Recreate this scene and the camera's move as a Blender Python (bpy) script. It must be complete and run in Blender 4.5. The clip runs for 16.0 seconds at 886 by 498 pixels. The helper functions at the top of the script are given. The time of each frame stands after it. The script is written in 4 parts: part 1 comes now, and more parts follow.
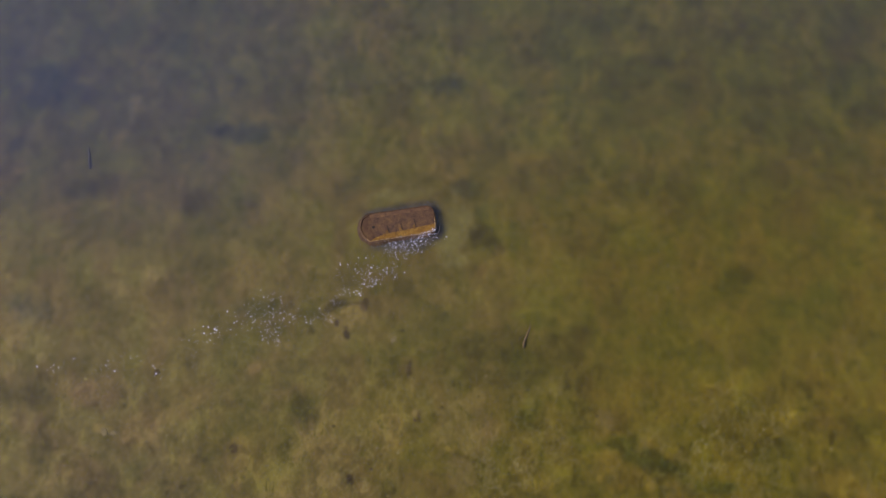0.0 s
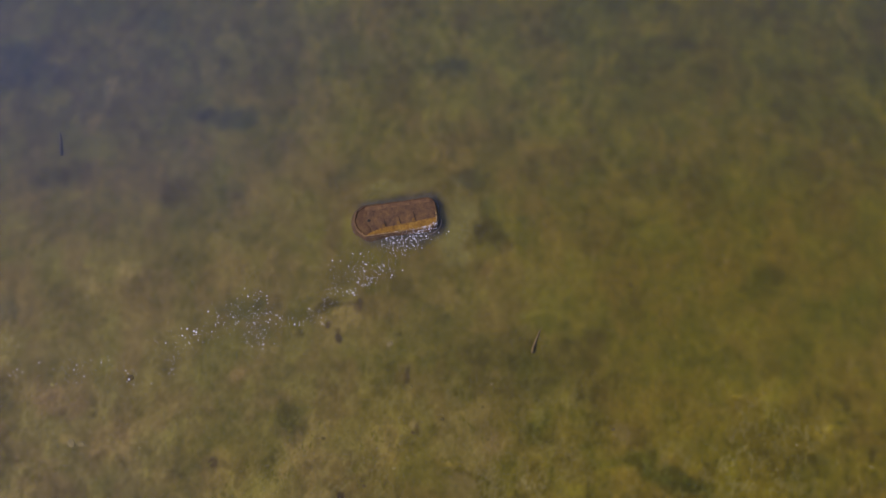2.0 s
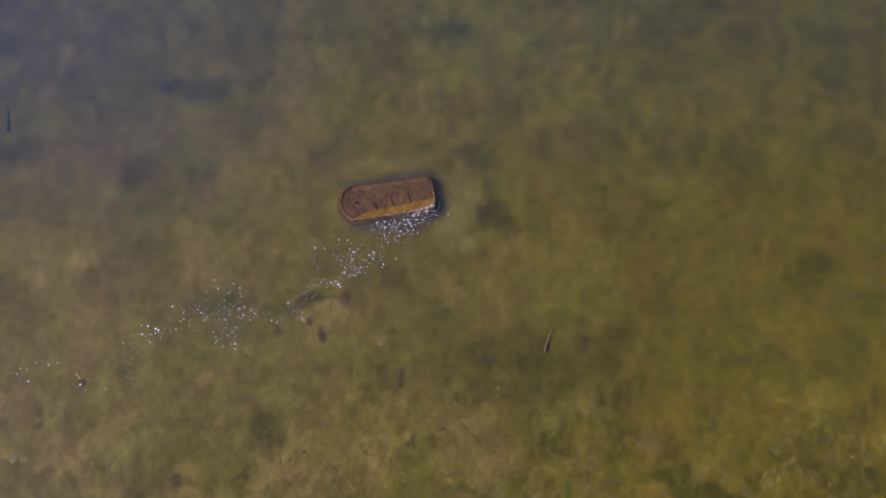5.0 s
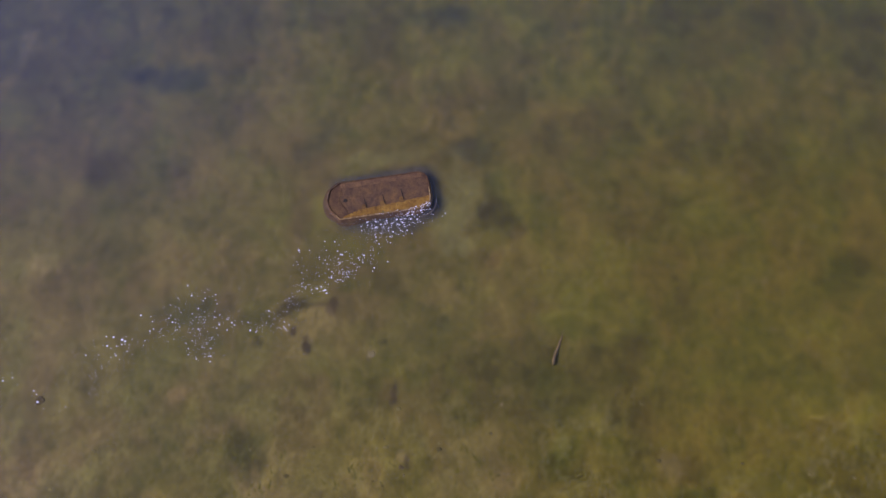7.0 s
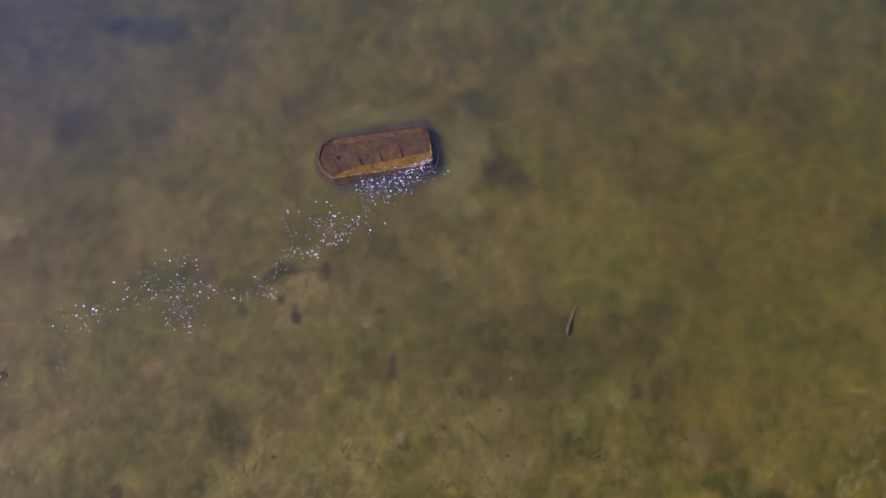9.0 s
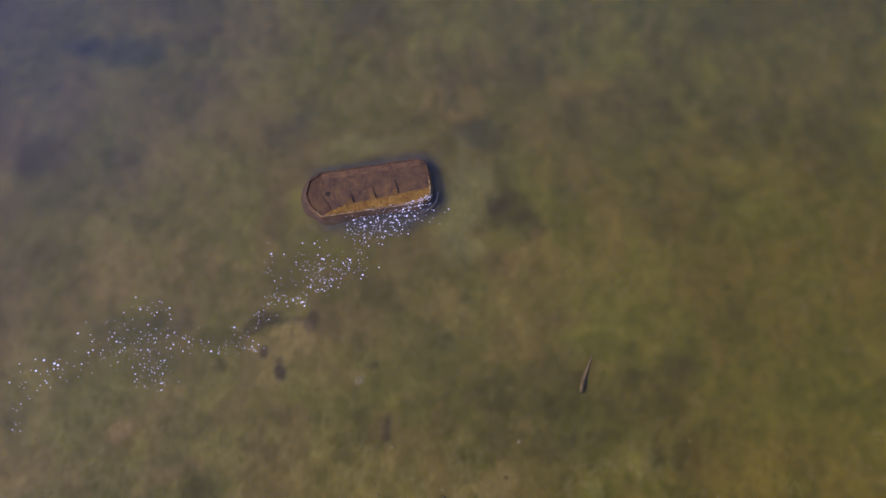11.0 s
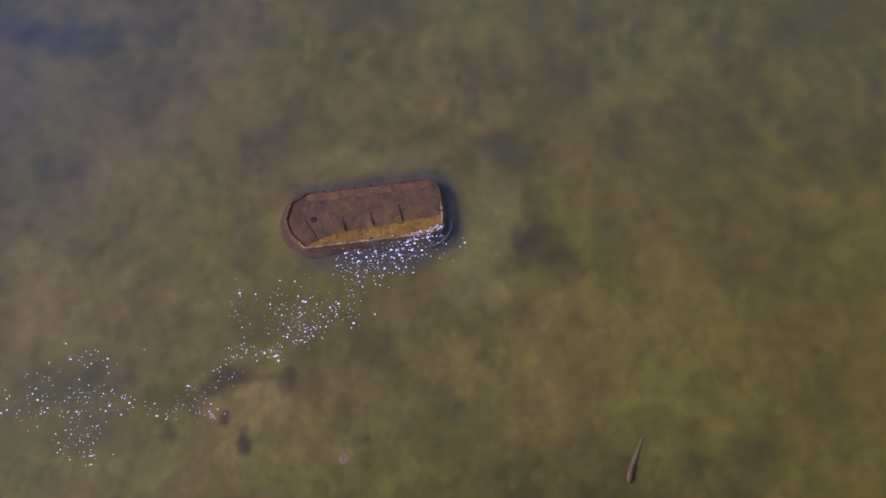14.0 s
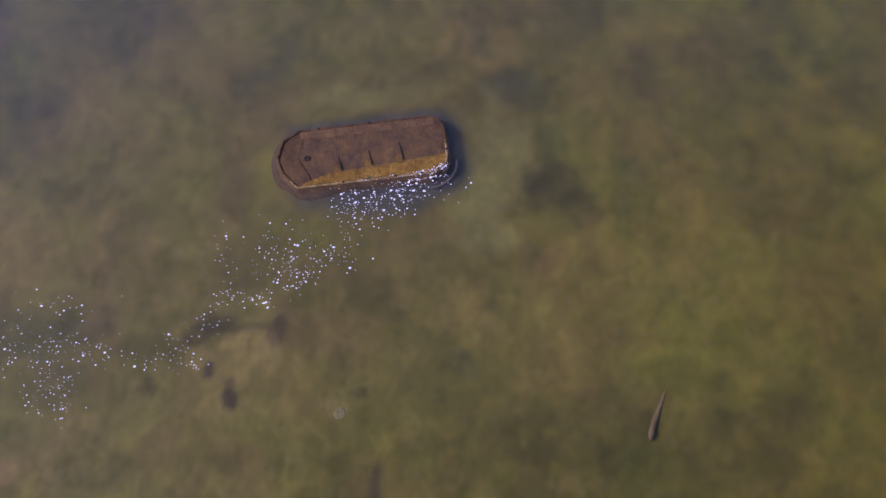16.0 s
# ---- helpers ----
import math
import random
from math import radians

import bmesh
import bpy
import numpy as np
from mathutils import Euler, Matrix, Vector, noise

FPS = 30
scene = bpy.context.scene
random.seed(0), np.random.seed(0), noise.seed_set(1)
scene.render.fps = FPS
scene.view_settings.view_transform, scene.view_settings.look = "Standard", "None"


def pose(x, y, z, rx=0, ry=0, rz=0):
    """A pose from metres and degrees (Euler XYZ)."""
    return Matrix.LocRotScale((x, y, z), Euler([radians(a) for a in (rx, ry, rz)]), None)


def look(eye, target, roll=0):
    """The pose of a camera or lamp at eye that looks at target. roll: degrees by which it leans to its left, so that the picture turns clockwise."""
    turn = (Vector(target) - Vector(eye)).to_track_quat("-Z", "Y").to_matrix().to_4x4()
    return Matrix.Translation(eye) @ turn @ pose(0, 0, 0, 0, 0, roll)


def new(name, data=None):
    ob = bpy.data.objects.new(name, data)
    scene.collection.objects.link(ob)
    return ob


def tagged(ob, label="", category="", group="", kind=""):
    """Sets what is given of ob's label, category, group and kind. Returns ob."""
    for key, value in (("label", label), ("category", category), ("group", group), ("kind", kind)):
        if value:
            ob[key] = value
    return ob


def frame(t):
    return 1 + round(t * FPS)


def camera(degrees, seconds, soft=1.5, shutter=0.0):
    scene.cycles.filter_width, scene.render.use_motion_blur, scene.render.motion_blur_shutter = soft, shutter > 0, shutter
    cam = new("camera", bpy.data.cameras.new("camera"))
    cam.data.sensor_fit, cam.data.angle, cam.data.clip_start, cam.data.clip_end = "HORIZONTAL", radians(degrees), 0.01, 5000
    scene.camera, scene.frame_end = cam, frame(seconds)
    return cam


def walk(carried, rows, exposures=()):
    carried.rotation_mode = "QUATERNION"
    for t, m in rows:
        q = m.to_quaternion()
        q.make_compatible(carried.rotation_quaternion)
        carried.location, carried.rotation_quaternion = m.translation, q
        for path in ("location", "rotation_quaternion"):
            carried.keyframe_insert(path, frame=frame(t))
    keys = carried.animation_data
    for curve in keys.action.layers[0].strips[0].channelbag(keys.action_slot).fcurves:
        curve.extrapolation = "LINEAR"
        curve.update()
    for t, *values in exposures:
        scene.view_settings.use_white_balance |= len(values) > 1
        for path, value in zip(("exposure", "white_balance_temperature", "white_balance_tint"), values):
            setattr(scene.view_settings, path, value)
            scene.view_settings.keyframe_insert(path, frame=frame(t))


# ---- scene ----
# Camera: a drone that sinks towards the wreck. Rows: seconds, place, degrees up from straight down, lean, turn.
cam = camera(39.0, 16.0, soft=1.35)
ROWS = [
    (0.0, 0.000, -0.000, 100.000, 21.797, 0.273, 0.000),
    (0.5, 0.053, 0.683, 97.824, 21.872, 0.350, 0.105),
    (1.0, 0.084, 1.384, 95.614, 21.954, 0.333, 0.239),
    (1.5, 0.177, 2.233, 93.381, 21.968, 0.242, 0.415),
    (2.0, 0.235, 2.900, 91.171, 21.946, 0.057, 0.589),
    (2.5, 0.333, 3.412, 88.994, 22.032, -0.082, 0.708),
    (3.0, 0.308, 3.771, 86.850, 22.160, -0.183, 0.707),
    (3.5, 0.295, 3.934, 84.586, 22.301, -0.147, 0.723),
    (4.0, 0.265, 3.938, 82.484, 22.464, -0.163, 0.595),
    (4.2, 0.257, 4.004, 81.653, 22.494, -0.131, 0.562),
    (6.3, 0.294, 7.773, 74.049, 23.501, -0.207, 0.499),
    (6.5, 0.327, 7.657, 73.127, 23.591, -0.251, 0.538),
    (7.0, 0.460, 7.288, 70.918, 23.867, -0.423, 0.589),
    (7.5, 0.442, 7.083, 68.719, 24.055, -0.594, 0.671),
    (8.0, 0.414, 7.184, 66.759, 24.062, -0.801, 0.737),
    (10.3, 0.124, 10.009, 60.396, 24.369, -0.247, 0.301),
    (10.5, 0.109, 10.640, 59.885, 24.405, -0.237, 0.257),
    (11.0, 0.071, 12.310, 58.335, 24.447, -0.185, 0.187),
    (11.5, 0.097, 14.006, 56.571, 24.450, -0.079, 0.228),
    (12.0, 0.145, 15.631, 54.861, 24.489, -0.160, 0.314),
    (12.5, 0.026, 17.107, 52.801, 24.634, -0.016, 0.730),
    (13.0, -0.045, 18.263, 50.597, 24.907, 0.266, 1.301),
    (13.5, 0.047, 18.512, 48.331, 25.387, 0.176, 1.454),
    (14.0, 0.022, 18.260, 46.388, 25.919, 0.090, 1.619),
    (14.5, -0.015, 17.970, 44.839, 26.381, -0.072, 1.815),
    (15.0, 0.060, 17.742, 43.652, 26.540, -0.265, 2.076),
    (15.5, 0.148, 17.534, 42.475, 26.675, -0.533, 2.343),
    (16.0, 0.232, 17.551, 41.460, 26.577, -0.712, 2.564),
]
walk(cam, [(t, pose(x, y, z, tilt, 0, turn) @ pose(0, 0, 0, 0, 0, lean)) for t, x, y, z, tilt, lean, turn in ROWS],
     [(0.0, 0.0, 6960, 10), (4.2, 0.0, 6800, 11), (6.3, 0.01, 6220, 18), (10.5, 0.01, 5950, 22), (16.0, 0.01, 5920, 22)])

# Sky and sun: clear day, a hazy sun on the left.
SUN_UP, SUN_FROM = 51.0, (-0.95, -0.31)
world = bpy.data.worlds.new("sky")
scene.world = world
world.use_nodes = True
sky = world.node_tree.nodes.new("ShaderNodeTexSky")
sky.sky_type, sky.sun_disc = "NISHITA", False
sky.sun_elevation = radians(SUN_UP)
sky.sun_rotation = math.atan2(SUN_FROM[0], SUN_FROM[1])
sky_back = world.node_tree.nodes["Background"]
sky_back.inputs["Strength"].default_value = 0.15
world.node_tree.links.new(sky.outputs["Color"], sky_back.inputs["Color"])
sun_data = bpy.data.lights.new("sun", "SUN")
sun_data.energy, sun_data.angle, sun_data.color = 2.4, radians(8), (1.0, 0.97, 0.96)
sun = new("sun", sun_data)
flat = math.cos(radians(SUN_UP))
sun.matrix_world = look((SUN_FROM[0] * flat * 200, SUN_FROM[1] * flat * 200, math.sin(radians(SUN_UP)) * 200), (0, 0, 0))


# ---- materials ----
def material(name):
    m = bpy.data.materials.new(name)
    m.use_nodes = True
    tree = m.node_tree
    return m, tree.nodes, tree.links, tree.nodes["Principled BSDF"]


def noise_node(nodes, links, scale, detail=5.0, rough=0.6, stretch=(1, 1, 1)):
    where = nodes.new("ShaderNodeTexCoord")
    size = nodes.new("ShaderNodeMapping")
    size.inputs["Scale"].default_value = stretch
    tex = nodes.new("ShaderNodeTexNoise")
    tex.inputs["Scale"].default_value = scale
    tex.inputs["Detail"].default_value = detail
    tex.inputs["Roughness"].default_value = rough
    links.new(where.outputs["Object"], size.inputs["Vector"])
    links.new(size.outputs["Vector"], tex.inputs["Vector"])
    return tex


def ramp_node(nodes, links, source, stops):
    r = nodes.new("ShaderNodeValToRGB")
    while len(r.color_ramp.elements) < len(stops):
        r.color_ramp.elements.new(0.5)
    for e, (at, colour) in zip(r.color_ramp.elements, stops):
        e.position, e.color = at, (*colour, 1)
    links.new(source, r.inputs["Fac"])
    return r


def mix_colour(nodes, links, a, b, factor, blend="MIX"):
    m = nodes.new("ShaderNodeMix")
    m.data_type, m.blend_type = "RGBA", blend
    for socket, value in ((m.inputs[6], a), (m.inputs[7], b), (m.inputs[0], factor)):
        if isinstance(value, (int, float)):
            socket.default_value = value
        elif isinstance(value, tuple):
            socket.default_value = (*value, 1)
        else:
            links.new(value, socket)
    return m.outputs[2]


def bump(nodes, links, bsdf, height, strength, distance):
    b = nodes.new("ShaderNodeBump")
    b.inputs["Strength"].default_value = strength
    b.inputs["Distance"].default_value = distance
    links.new(height, b.inputs["Height"])
    links.new(b.outputs["Normal"], bsdf.inputs["Normal"])


def weathered(name, stops, scale, fine, rough=0.85, relief=0.02, metal=0.0, stretch=(1, 1, 1), spots=None, shine=0.4, speckle=0.4):
    """A worn surface: colour stops over coarse noise, broken up by fine noise, with relief."""
    m, nodes, links, bsdf = material(name)
    big = noise_node(nodes, links, scale, 6.0, 0.62, stretch)
    small = noise_node(nodes, links, fine, 5.0, 0.7)
    colour = ramp_node(nodes, links, big.outputs["Fac"], stops).outputs["Color"]
    dirt = ramp_node(nodes, links, small.outputs["Fac"], [(0.3, (1 - 1.1 * speckle,) * 3), (0.7, (1 + 0.87 * speckle, 1 + 0.75 * speckle, 1 + 0.62 * speckle))])
    colour = mix_colour(nodes, links, colour, dirt.outputs["Color"], 1.0, "MULTIPLY")
    if spots:
        speck = noise_node(nodes, links, fine * 0.6, 2.0, 0.5)
        mask = ramp_node(nodes, links, speck.outputs["Fac"], [(0.60, (0, 0, 0)), (0.68, (1, 1, 1))])
        colour = mix_colour(nodes, links, colour, spots, mask.outputs["Color"])
    links.new(colour, bsdf.inputs["Base Color"])
    bsdf.inputs["Roughness"].default_value = rough
    bsdf.inputs["Metallic"].default_value = metal
    bsdf.inputs["Specular IOR Level"].default_value = shine
    bump(nodes, links, bsdf, small.outputs["Fac"], 0.7, relief)
    return m


RUST_WET = weathered("wet_rust", [(0.30, (0.058, 0.026, 0.016)), (0.46, (0.096, 0.045, 0.023)), (0.60, (0.127, 0.059, 0.024)), (0.76, (0.185, 0.088, 0.030))], 1.5, 7, 0.75, 0.05, speckle=0.24)
RUST_MID = weathered("flange_rust", [(0.3, (0.052, 0.023, 0.015)), (0.5, (0.098, 0.045, 0.022)), (0.72, (0.155, 0.078, 0.028))], 1.5, 11, 0.85, 0.04, speckle=0.28)
RUST_DRY = weathered("dry_rust", [(0.3, (0.14, 0.060, 0.013)), (0.5, (0.26, 0.123, 0.020)), (0.68, (0.36, 0.19, 0.040))], 2.2, 19, 0.9, 0.07, spots=(0.11, 0.05, 0.022), speckle=0.32)
# Towards the wet deck the dry rust goes over into brown, in an uneven line.
tree = RUST_DRY.node_tree
bsdf = tree.nodes["Principled BSDF"]
dry = bsdf.inputs["Base Color"].links[0].from_socket
place = tree.nodes.new("ShaderNodeTexCoord")
across = tree.nodes.new("ShaderNodeVectorMath")
across.operation = "DOT_PRODUCT"
across.inputs[1].default_value = (-0.051, 1.0, 0.0)
tree.links.new(place.outputs["Object"], across.inputs[0])
uneven = noise_node(tree.nodes, tree.links, 4.0, 4.0, 0.6)
shift = tree.nodes.new("ShaderNodeMath")
shift.operation, shift.inputs[1].default_value = "MULTIPLY_ADD", 0.35
tree.links.new(uneven.outputs["Fac"], shift.inputs[0])
tree.links.new(across.outputs["Value"], shift.inputs[2])
damp = tree.nodes.new("ShaderNodeMapRange")
for key, value in (("From Min", -0.74), ("From Max", -0.54), ("To Min", 0.0), ("To Max", 0.65)):
    damp.inputs[key].default_value = value
tree.links.new(shift.outputs["Value"], damp.inputs["Value"])
tree.links.new(mix_colour(tree.nodes, tree.links, dry, (0.115, 0.055, 0.026), damp.outputs["Result"]), bsdf.inputs["Base Color"])
RUST_TAB = weathered("bracket_rust", [(0.3, (0.10, 0.045, 0.016)), (0.5, (0.165, 0.078, 0.022)), (0.7, (0.24, 0.125, 0.035))], 3.0, 20, 0.9, 0.02, speckle=0.3)
# Golden rim rust; its palest tone paints in wet highlights.
RUST_RIM_SHINE = weathered("rim_rust_highlight", [(0.3, (0.13, 0.066, 0.030)), (0.5, (0.26, 0.145, 0.060)), (0.7, (0.46, 0.31, 0.17))], 3.0, 22, 0.7, 0.02)
RUST_BLACK = weathered("black_rust", [(0.3, (0.012, 0.008, 0.008)), (0.6, (0.035, 0.02, 0.015))], 4.0, 30, 0.8, 0.01)
FLANGE = weathered("far_flange_rust", [(0.3, (0.085, 0.040, 0.024)), (0.5, (0.135, 0.066, 0.034)), (0.72, (0.19, 0.098, 0.044))], 2.0, 14, 0.85, 0.04)
HULL = weathered("hull_weed", [(0.3, (0.090, 0.048, 0.034)), (0.5, (0.145, 0.080, 0.050)), (0.7, (0.20, 0.120, 0.064))], 1.2, 9, 0.8, 0.04, shine=0.1)
SKIRT = weathered("skirt_rust", [(0.3, (0.060, 0.034, 0.020)), (0.5, (0.098, 0.056, 0.031)), (0.7, (0.14, 0.082, 0.042))], 1.4, 9, 0.9, 0.04, shine=0.1)
STRAKE = weathered("strake_weed", [(0.3, (0.11, 0.082, 0.080)), (0.7, (0.18, 0.14, 0.13))], 2.0, 9, 0.9, 0.02, shine=0.1)
WOOD = weathered("grey_wood", [(0.3, (0.11, 0.070, 0.028)), (0.55, (0.19, 0.125, 0.055)), (0.75, (0.30, 0.21, 0.105))], 5.0, 30, 0.85, 0.03, stretch=(1, 1, 0.15), shine=0.1)
WOOD_DARK = weathered("sodden_wood", [(0.3, (0.062, 0.052, 0.042)), (0.6, (0.105, 0.085, 0.066))], 4.0, 20, 0.8, 0.03, stretch=(1, 1, 0.15), shine=0.1)
ROCK = weathered("weedy_rock", [(0.3, (0.075, 0.050, 0.018)), (0.55, (0.105, 0.072, 0.024)), (0.75, (0.13, 0.095, 0.035))], 2.5, 12, 0.9, 0.05, shine=0.1)
STONE = weathered("pale_stone", [(0.3, (0.17, 0.125, 0.056)), (0.7, (0.23, 0.175, 0.085))], 3.0, 12, 0.9, 0.03, shine=0.1)
# White for foam, and for sun glints modelled as solid specks.
FOAM_GLINT, _n, _l, _b = material("foam")
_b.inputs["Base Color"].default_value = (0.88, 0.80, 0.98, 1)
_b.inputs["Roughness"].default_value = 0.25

# The bed: colour of mud, sand and weed from the sheet, with fine grain on top.
BED, nodes, links, bsdf = material("bed")
tone = nodes.new("ShaderNodeAttribute")
tone.attribute_name = "tone"
grain = noise_node(nodes, links, 4.0, 5.0, 0.65, (1.0, 0.7, 1.0))
streak = noise_node(nodes, links, 1.4, 6.0, 0.65, (1.0, 0.8, 1.0))
shade1 = ramp_node(nodes, links, grain.outputs["Fac"], [(0.3, (0.86, 0.87, 0.86)), (0.7, (1.14, 1.13, 1.13))])
shade2 = ramp_node(nodes, links, streak.outputs["Fac"], [(0.36, (0.875, 0.89, 0.89)), (0.64, (1.125, 1.11, 1.10))])
colour = mix_colour(nodes, links, tone.outputs["Color"], shade1.outputs["Color"], 1.0, "MULTIPLY")
colour = mix_colour(nodes, links, colour, shade2.outputs["Color"], 1.0, "MULTIPLY")
for scale, low, high, spot, much in ((1.5, 0.60, 0.68, (0.20, 0.138, 0.055), 0.22), (2.0, 0.62, 0.70, (0.048, 0.040, 0.020), 0.22), (0.8, 0.60, 0.68, (0.085, 0.080, 0.012), 0.18)):
    fleck = noise_node(nodes, links, scale, 4.0, 0.62, (1.0, 0.55, 1.0))
    mask = ramp_node(nodes, links, fleck.outputs["Fac"], [(low, (0, 0, 0)), (high, (much, much, much))])
    colour = mix_colour(nodes, links, colour, spot, mask.outputs["Color"])
links.new(colour, bsdf.inputs["Base Color"])
bsdf.inputs["Roughness"].default_value = 1.0
bsdf.inputs["Specular IOR Level"].default_value = 0.0
bump(nodes, links, bsdf, grain.outputs["Fac"], 0.3, 0.05)

# Weed takes a hue of its own tuft by tuft.
WEED, nodes, links, bsdf = material("weed")
tuft = nodes.new("ShaderNodeNewGeometry")
hue = ramp_node(nodes, links, tuft.outputs["Random Per Island"], [(0.0, (0.085, 0.072, 0.009)), (0.5, (0.120, 0.094, 0.012)), (1.0, (0.165, 0.125, 0.025))])
links.new(hue.outputs["Color"], bsdf.inputs["Base Color"])
bsdf.inputs["Roughness"].default_value = 0.9
bsdf.inputs["Specular IOR Level"].default_value = 0.0

GRAVEL, nodes, links, bsdf = material("gravel")
pebble = nodes.new("ShaderNodeNewGeometry")
hue = ramp_node(nodes, links, pebble.outputs["Random Per Island"], [(0.0, (0.095, 0.068, 0.020)), (0.4, (0.13, 0.096, 0.026)), (0.85, (0.175, 0.13, 0.038)), (1.0, (0.22, 0.17, 0.065))])
links.new(hue.outputs["Color"], bsdf.inputs["Base Color"])
bsdf.inputs["Roughness"].default_value = 0.9
bsdf.inputs["Specular IOR Level"].default_value = 0.0

# Water: clear to the bed, a little silt hanging in it (more where it is deep), sky on its surface; blue sky haze is
# painted in along with the silt.
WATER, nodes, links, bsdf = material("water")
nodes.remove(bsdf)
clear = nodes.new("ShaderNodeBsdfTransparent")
silt_haze = nodes.new("ShaderNodeBsdfDiffuse")
silt_haze.inputs["Color"].default_value = (0.195, 0.197, 0.33, 1)
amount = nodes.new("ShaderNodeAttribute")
amount.attribute_name = "silt_haze"
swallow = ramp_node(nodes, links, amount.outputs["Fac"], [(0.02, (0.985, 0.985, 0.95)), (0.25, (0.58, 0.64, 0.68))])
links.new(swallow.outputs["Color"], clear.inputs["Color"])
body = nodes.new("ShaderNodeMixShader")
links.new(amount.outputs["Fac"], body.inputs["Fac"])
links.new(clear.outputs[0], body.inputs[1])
links.new(silt_haze.outputs[0], body.inputs[2])
gloss = nodes.new("ShaderNodeBsdfGlossy")
gloss.inputs["Roughness"].default_value = 0.52
gloss.inputs["Color"].default_value = (0.66, 0.69, 1.0, 1)
facing = nodes.new("ShaderNodeLayerWeight")
facing.inputs["Blend"].default_value = 0.5
sheen = nodes.new("ShaderNodeMapRange")
for key, value in (("From Min", 0.01), ("From Max", 0.24), ("To Min", 0.009), ("To Max", 0.037)):
    sheen.inputs[key].default_value = value
surface = nodes.new("ShaderNodeMixShader")
links.new(facing.outputs["Facing"], sheen.inputs["Value"])
links.new(sheen.outputs["Result"], surface.inputs["Fac"])
links.new(body.outputs[0], surface.inputs[1])
links.new(gloss.outputs[0], surface.inputs[2])
links.new(surface.outputs[0], nodes["Material Output"].inputs["Surface"])


# ---- tools for building ----
def smooth_noise(x, y, size, seed):
    """Value noise from 0 to 1 over arrays, with lumps of that size."""
    table = np.random.RandomState(seed).rand(256, 256)
    u, v = np.asarray(x) / size + 1000.3, np.asarray(y) / size + 1000.7
    i, j = np.floor(u).astype(int), np.floor(v).astype(int)
    a, b = u - i, v - j
    a, b = a * a * (3 - 2 * a), b * b * (3 - 2 * b)
    i0, i1, j0, j1 = i % 256, (i + 1) % 256, j % 256, (j + 1) % 256
    return (table[i0, j0] * (1 - a) + table[i1, j0] * a) * (1 - b) + (table[i0, j1] * (1 - a) + table[i1, j1] * a) * b


def layers(x, y, size, seed, n=4, fall=0.55):
    total, weight, sum_w = 0, 1.0, 0
    for k in range(n):
        total = total + weight * smooth_noise(x, y, size / 2 ** k, seed + k)
        sum_w += weight
        weight *= fall
    return total / sum_w


def mesh_from(name, verts, faces, smooth=True):
    me = bpy.data.meshes.new(name)
    me.from_pydata([tuple(v) for v in verts], [], [tuple(f) for f in faces])
    me.update()
    if smooth:
        me.polygons.foreach_set("use_smooth", [True] * len(me.polygons))
    return me


def part(name, verts, faces, mat, parent, label="", smooth=False):
    ob = new(name, mesh_from(name, verts, faces, smooth))
    ob.data.materials.append(mat)
    ob.parent = parent
    return tagged(ob, label)


def graded(lo, hi, step, reach):
    """Even steps from lo to hi, then ever longer ones outwards to reach."""
    core = np.arange(lo, hi + step / 2, step)
    grow, d = [], step
    while sum(grow) < reach:
        d *= 1.45
        grow.append(d)
    out = np.cumsum(grow)
    return np.concatenate([lo - out[::-1], core, core[-1] + out])


def sheet(name, xs, ys, height):
    gx, gy = np.meshgrid(xs, ys)
    gz = height(gx, gy)
    me = bpy.data.meshes.new(name)
    ny, nx = gx.shape
    k = np.arange(nx * ny).reshape(ny, nx)
    quads = np.stack([k[:-1, :-1], k[:-1, 1:], k[1:, 1:], k[1:, :-1]], -1).reshape(-1, 4)
    me.vertices.add(nx * ny)
    me.vertices.foreach_set("co", np.stack([gx, gy, gz], -1).ravel())
    me.loops.add(quads.size)
    me.loops.foreach_set("vertex_index", quads.ravel())
    me.polygons.add(len(quads))
    me.polygons.foreach_set("loop_start", np.arange(len(quads)) * 4)
    me.update(calc_edges=True)
    me.polygons.foreach_set("use_smooth", [True] * len(quads))
    return new(name, me), gx, gy


# ---- the bed and the water over it ----
_a = radians(10.5)


def depth(x, y):
    """Metres of water: shallow by the wreck, deeper beyond it and to the far left."""
    far = np.clip((y - 40) / 40, 0, 1.5)
    left = np.clip((-x - 5) / 45, 0, 1.3)
    near = np.clip((36 - y) / 30, 0, 1)
    return 0.75 + 1.15 * far + 0.75 * left * (0.35 + far) - 0.25 * near


def beside_wreck(x, y):
    """The place in the wreck's own axes."""
    a = radians(10.5)
    return (x + 3.95) * math.cos(a) + (y - 42.35) * math.sin(a), -(x + 3.95) * math.sin(a) + (y - 42.35) * math.cos(a)


def bed_height(x, y):
    lumps = 0.16 * (layers(x, y, 2.6, 11, 3) - 0.5) + 0.10 * (layers(x, y, 0.9, 17, 2) - 0.5)
    inside = np.exp(-((x) / 60) ** 2 - ((y - 40) / 45) ** 2)
    u, w = beside_wreck(x, y)
    off = np.hypot(np.maximum(np.abs(u) - 2.9, 0), np.maximum(np.abs(w) - 1.2, 0))
    return -depth(x, y) + lumps * inside + 0.55 * np.exp(-(off / 0.95) ** 2)


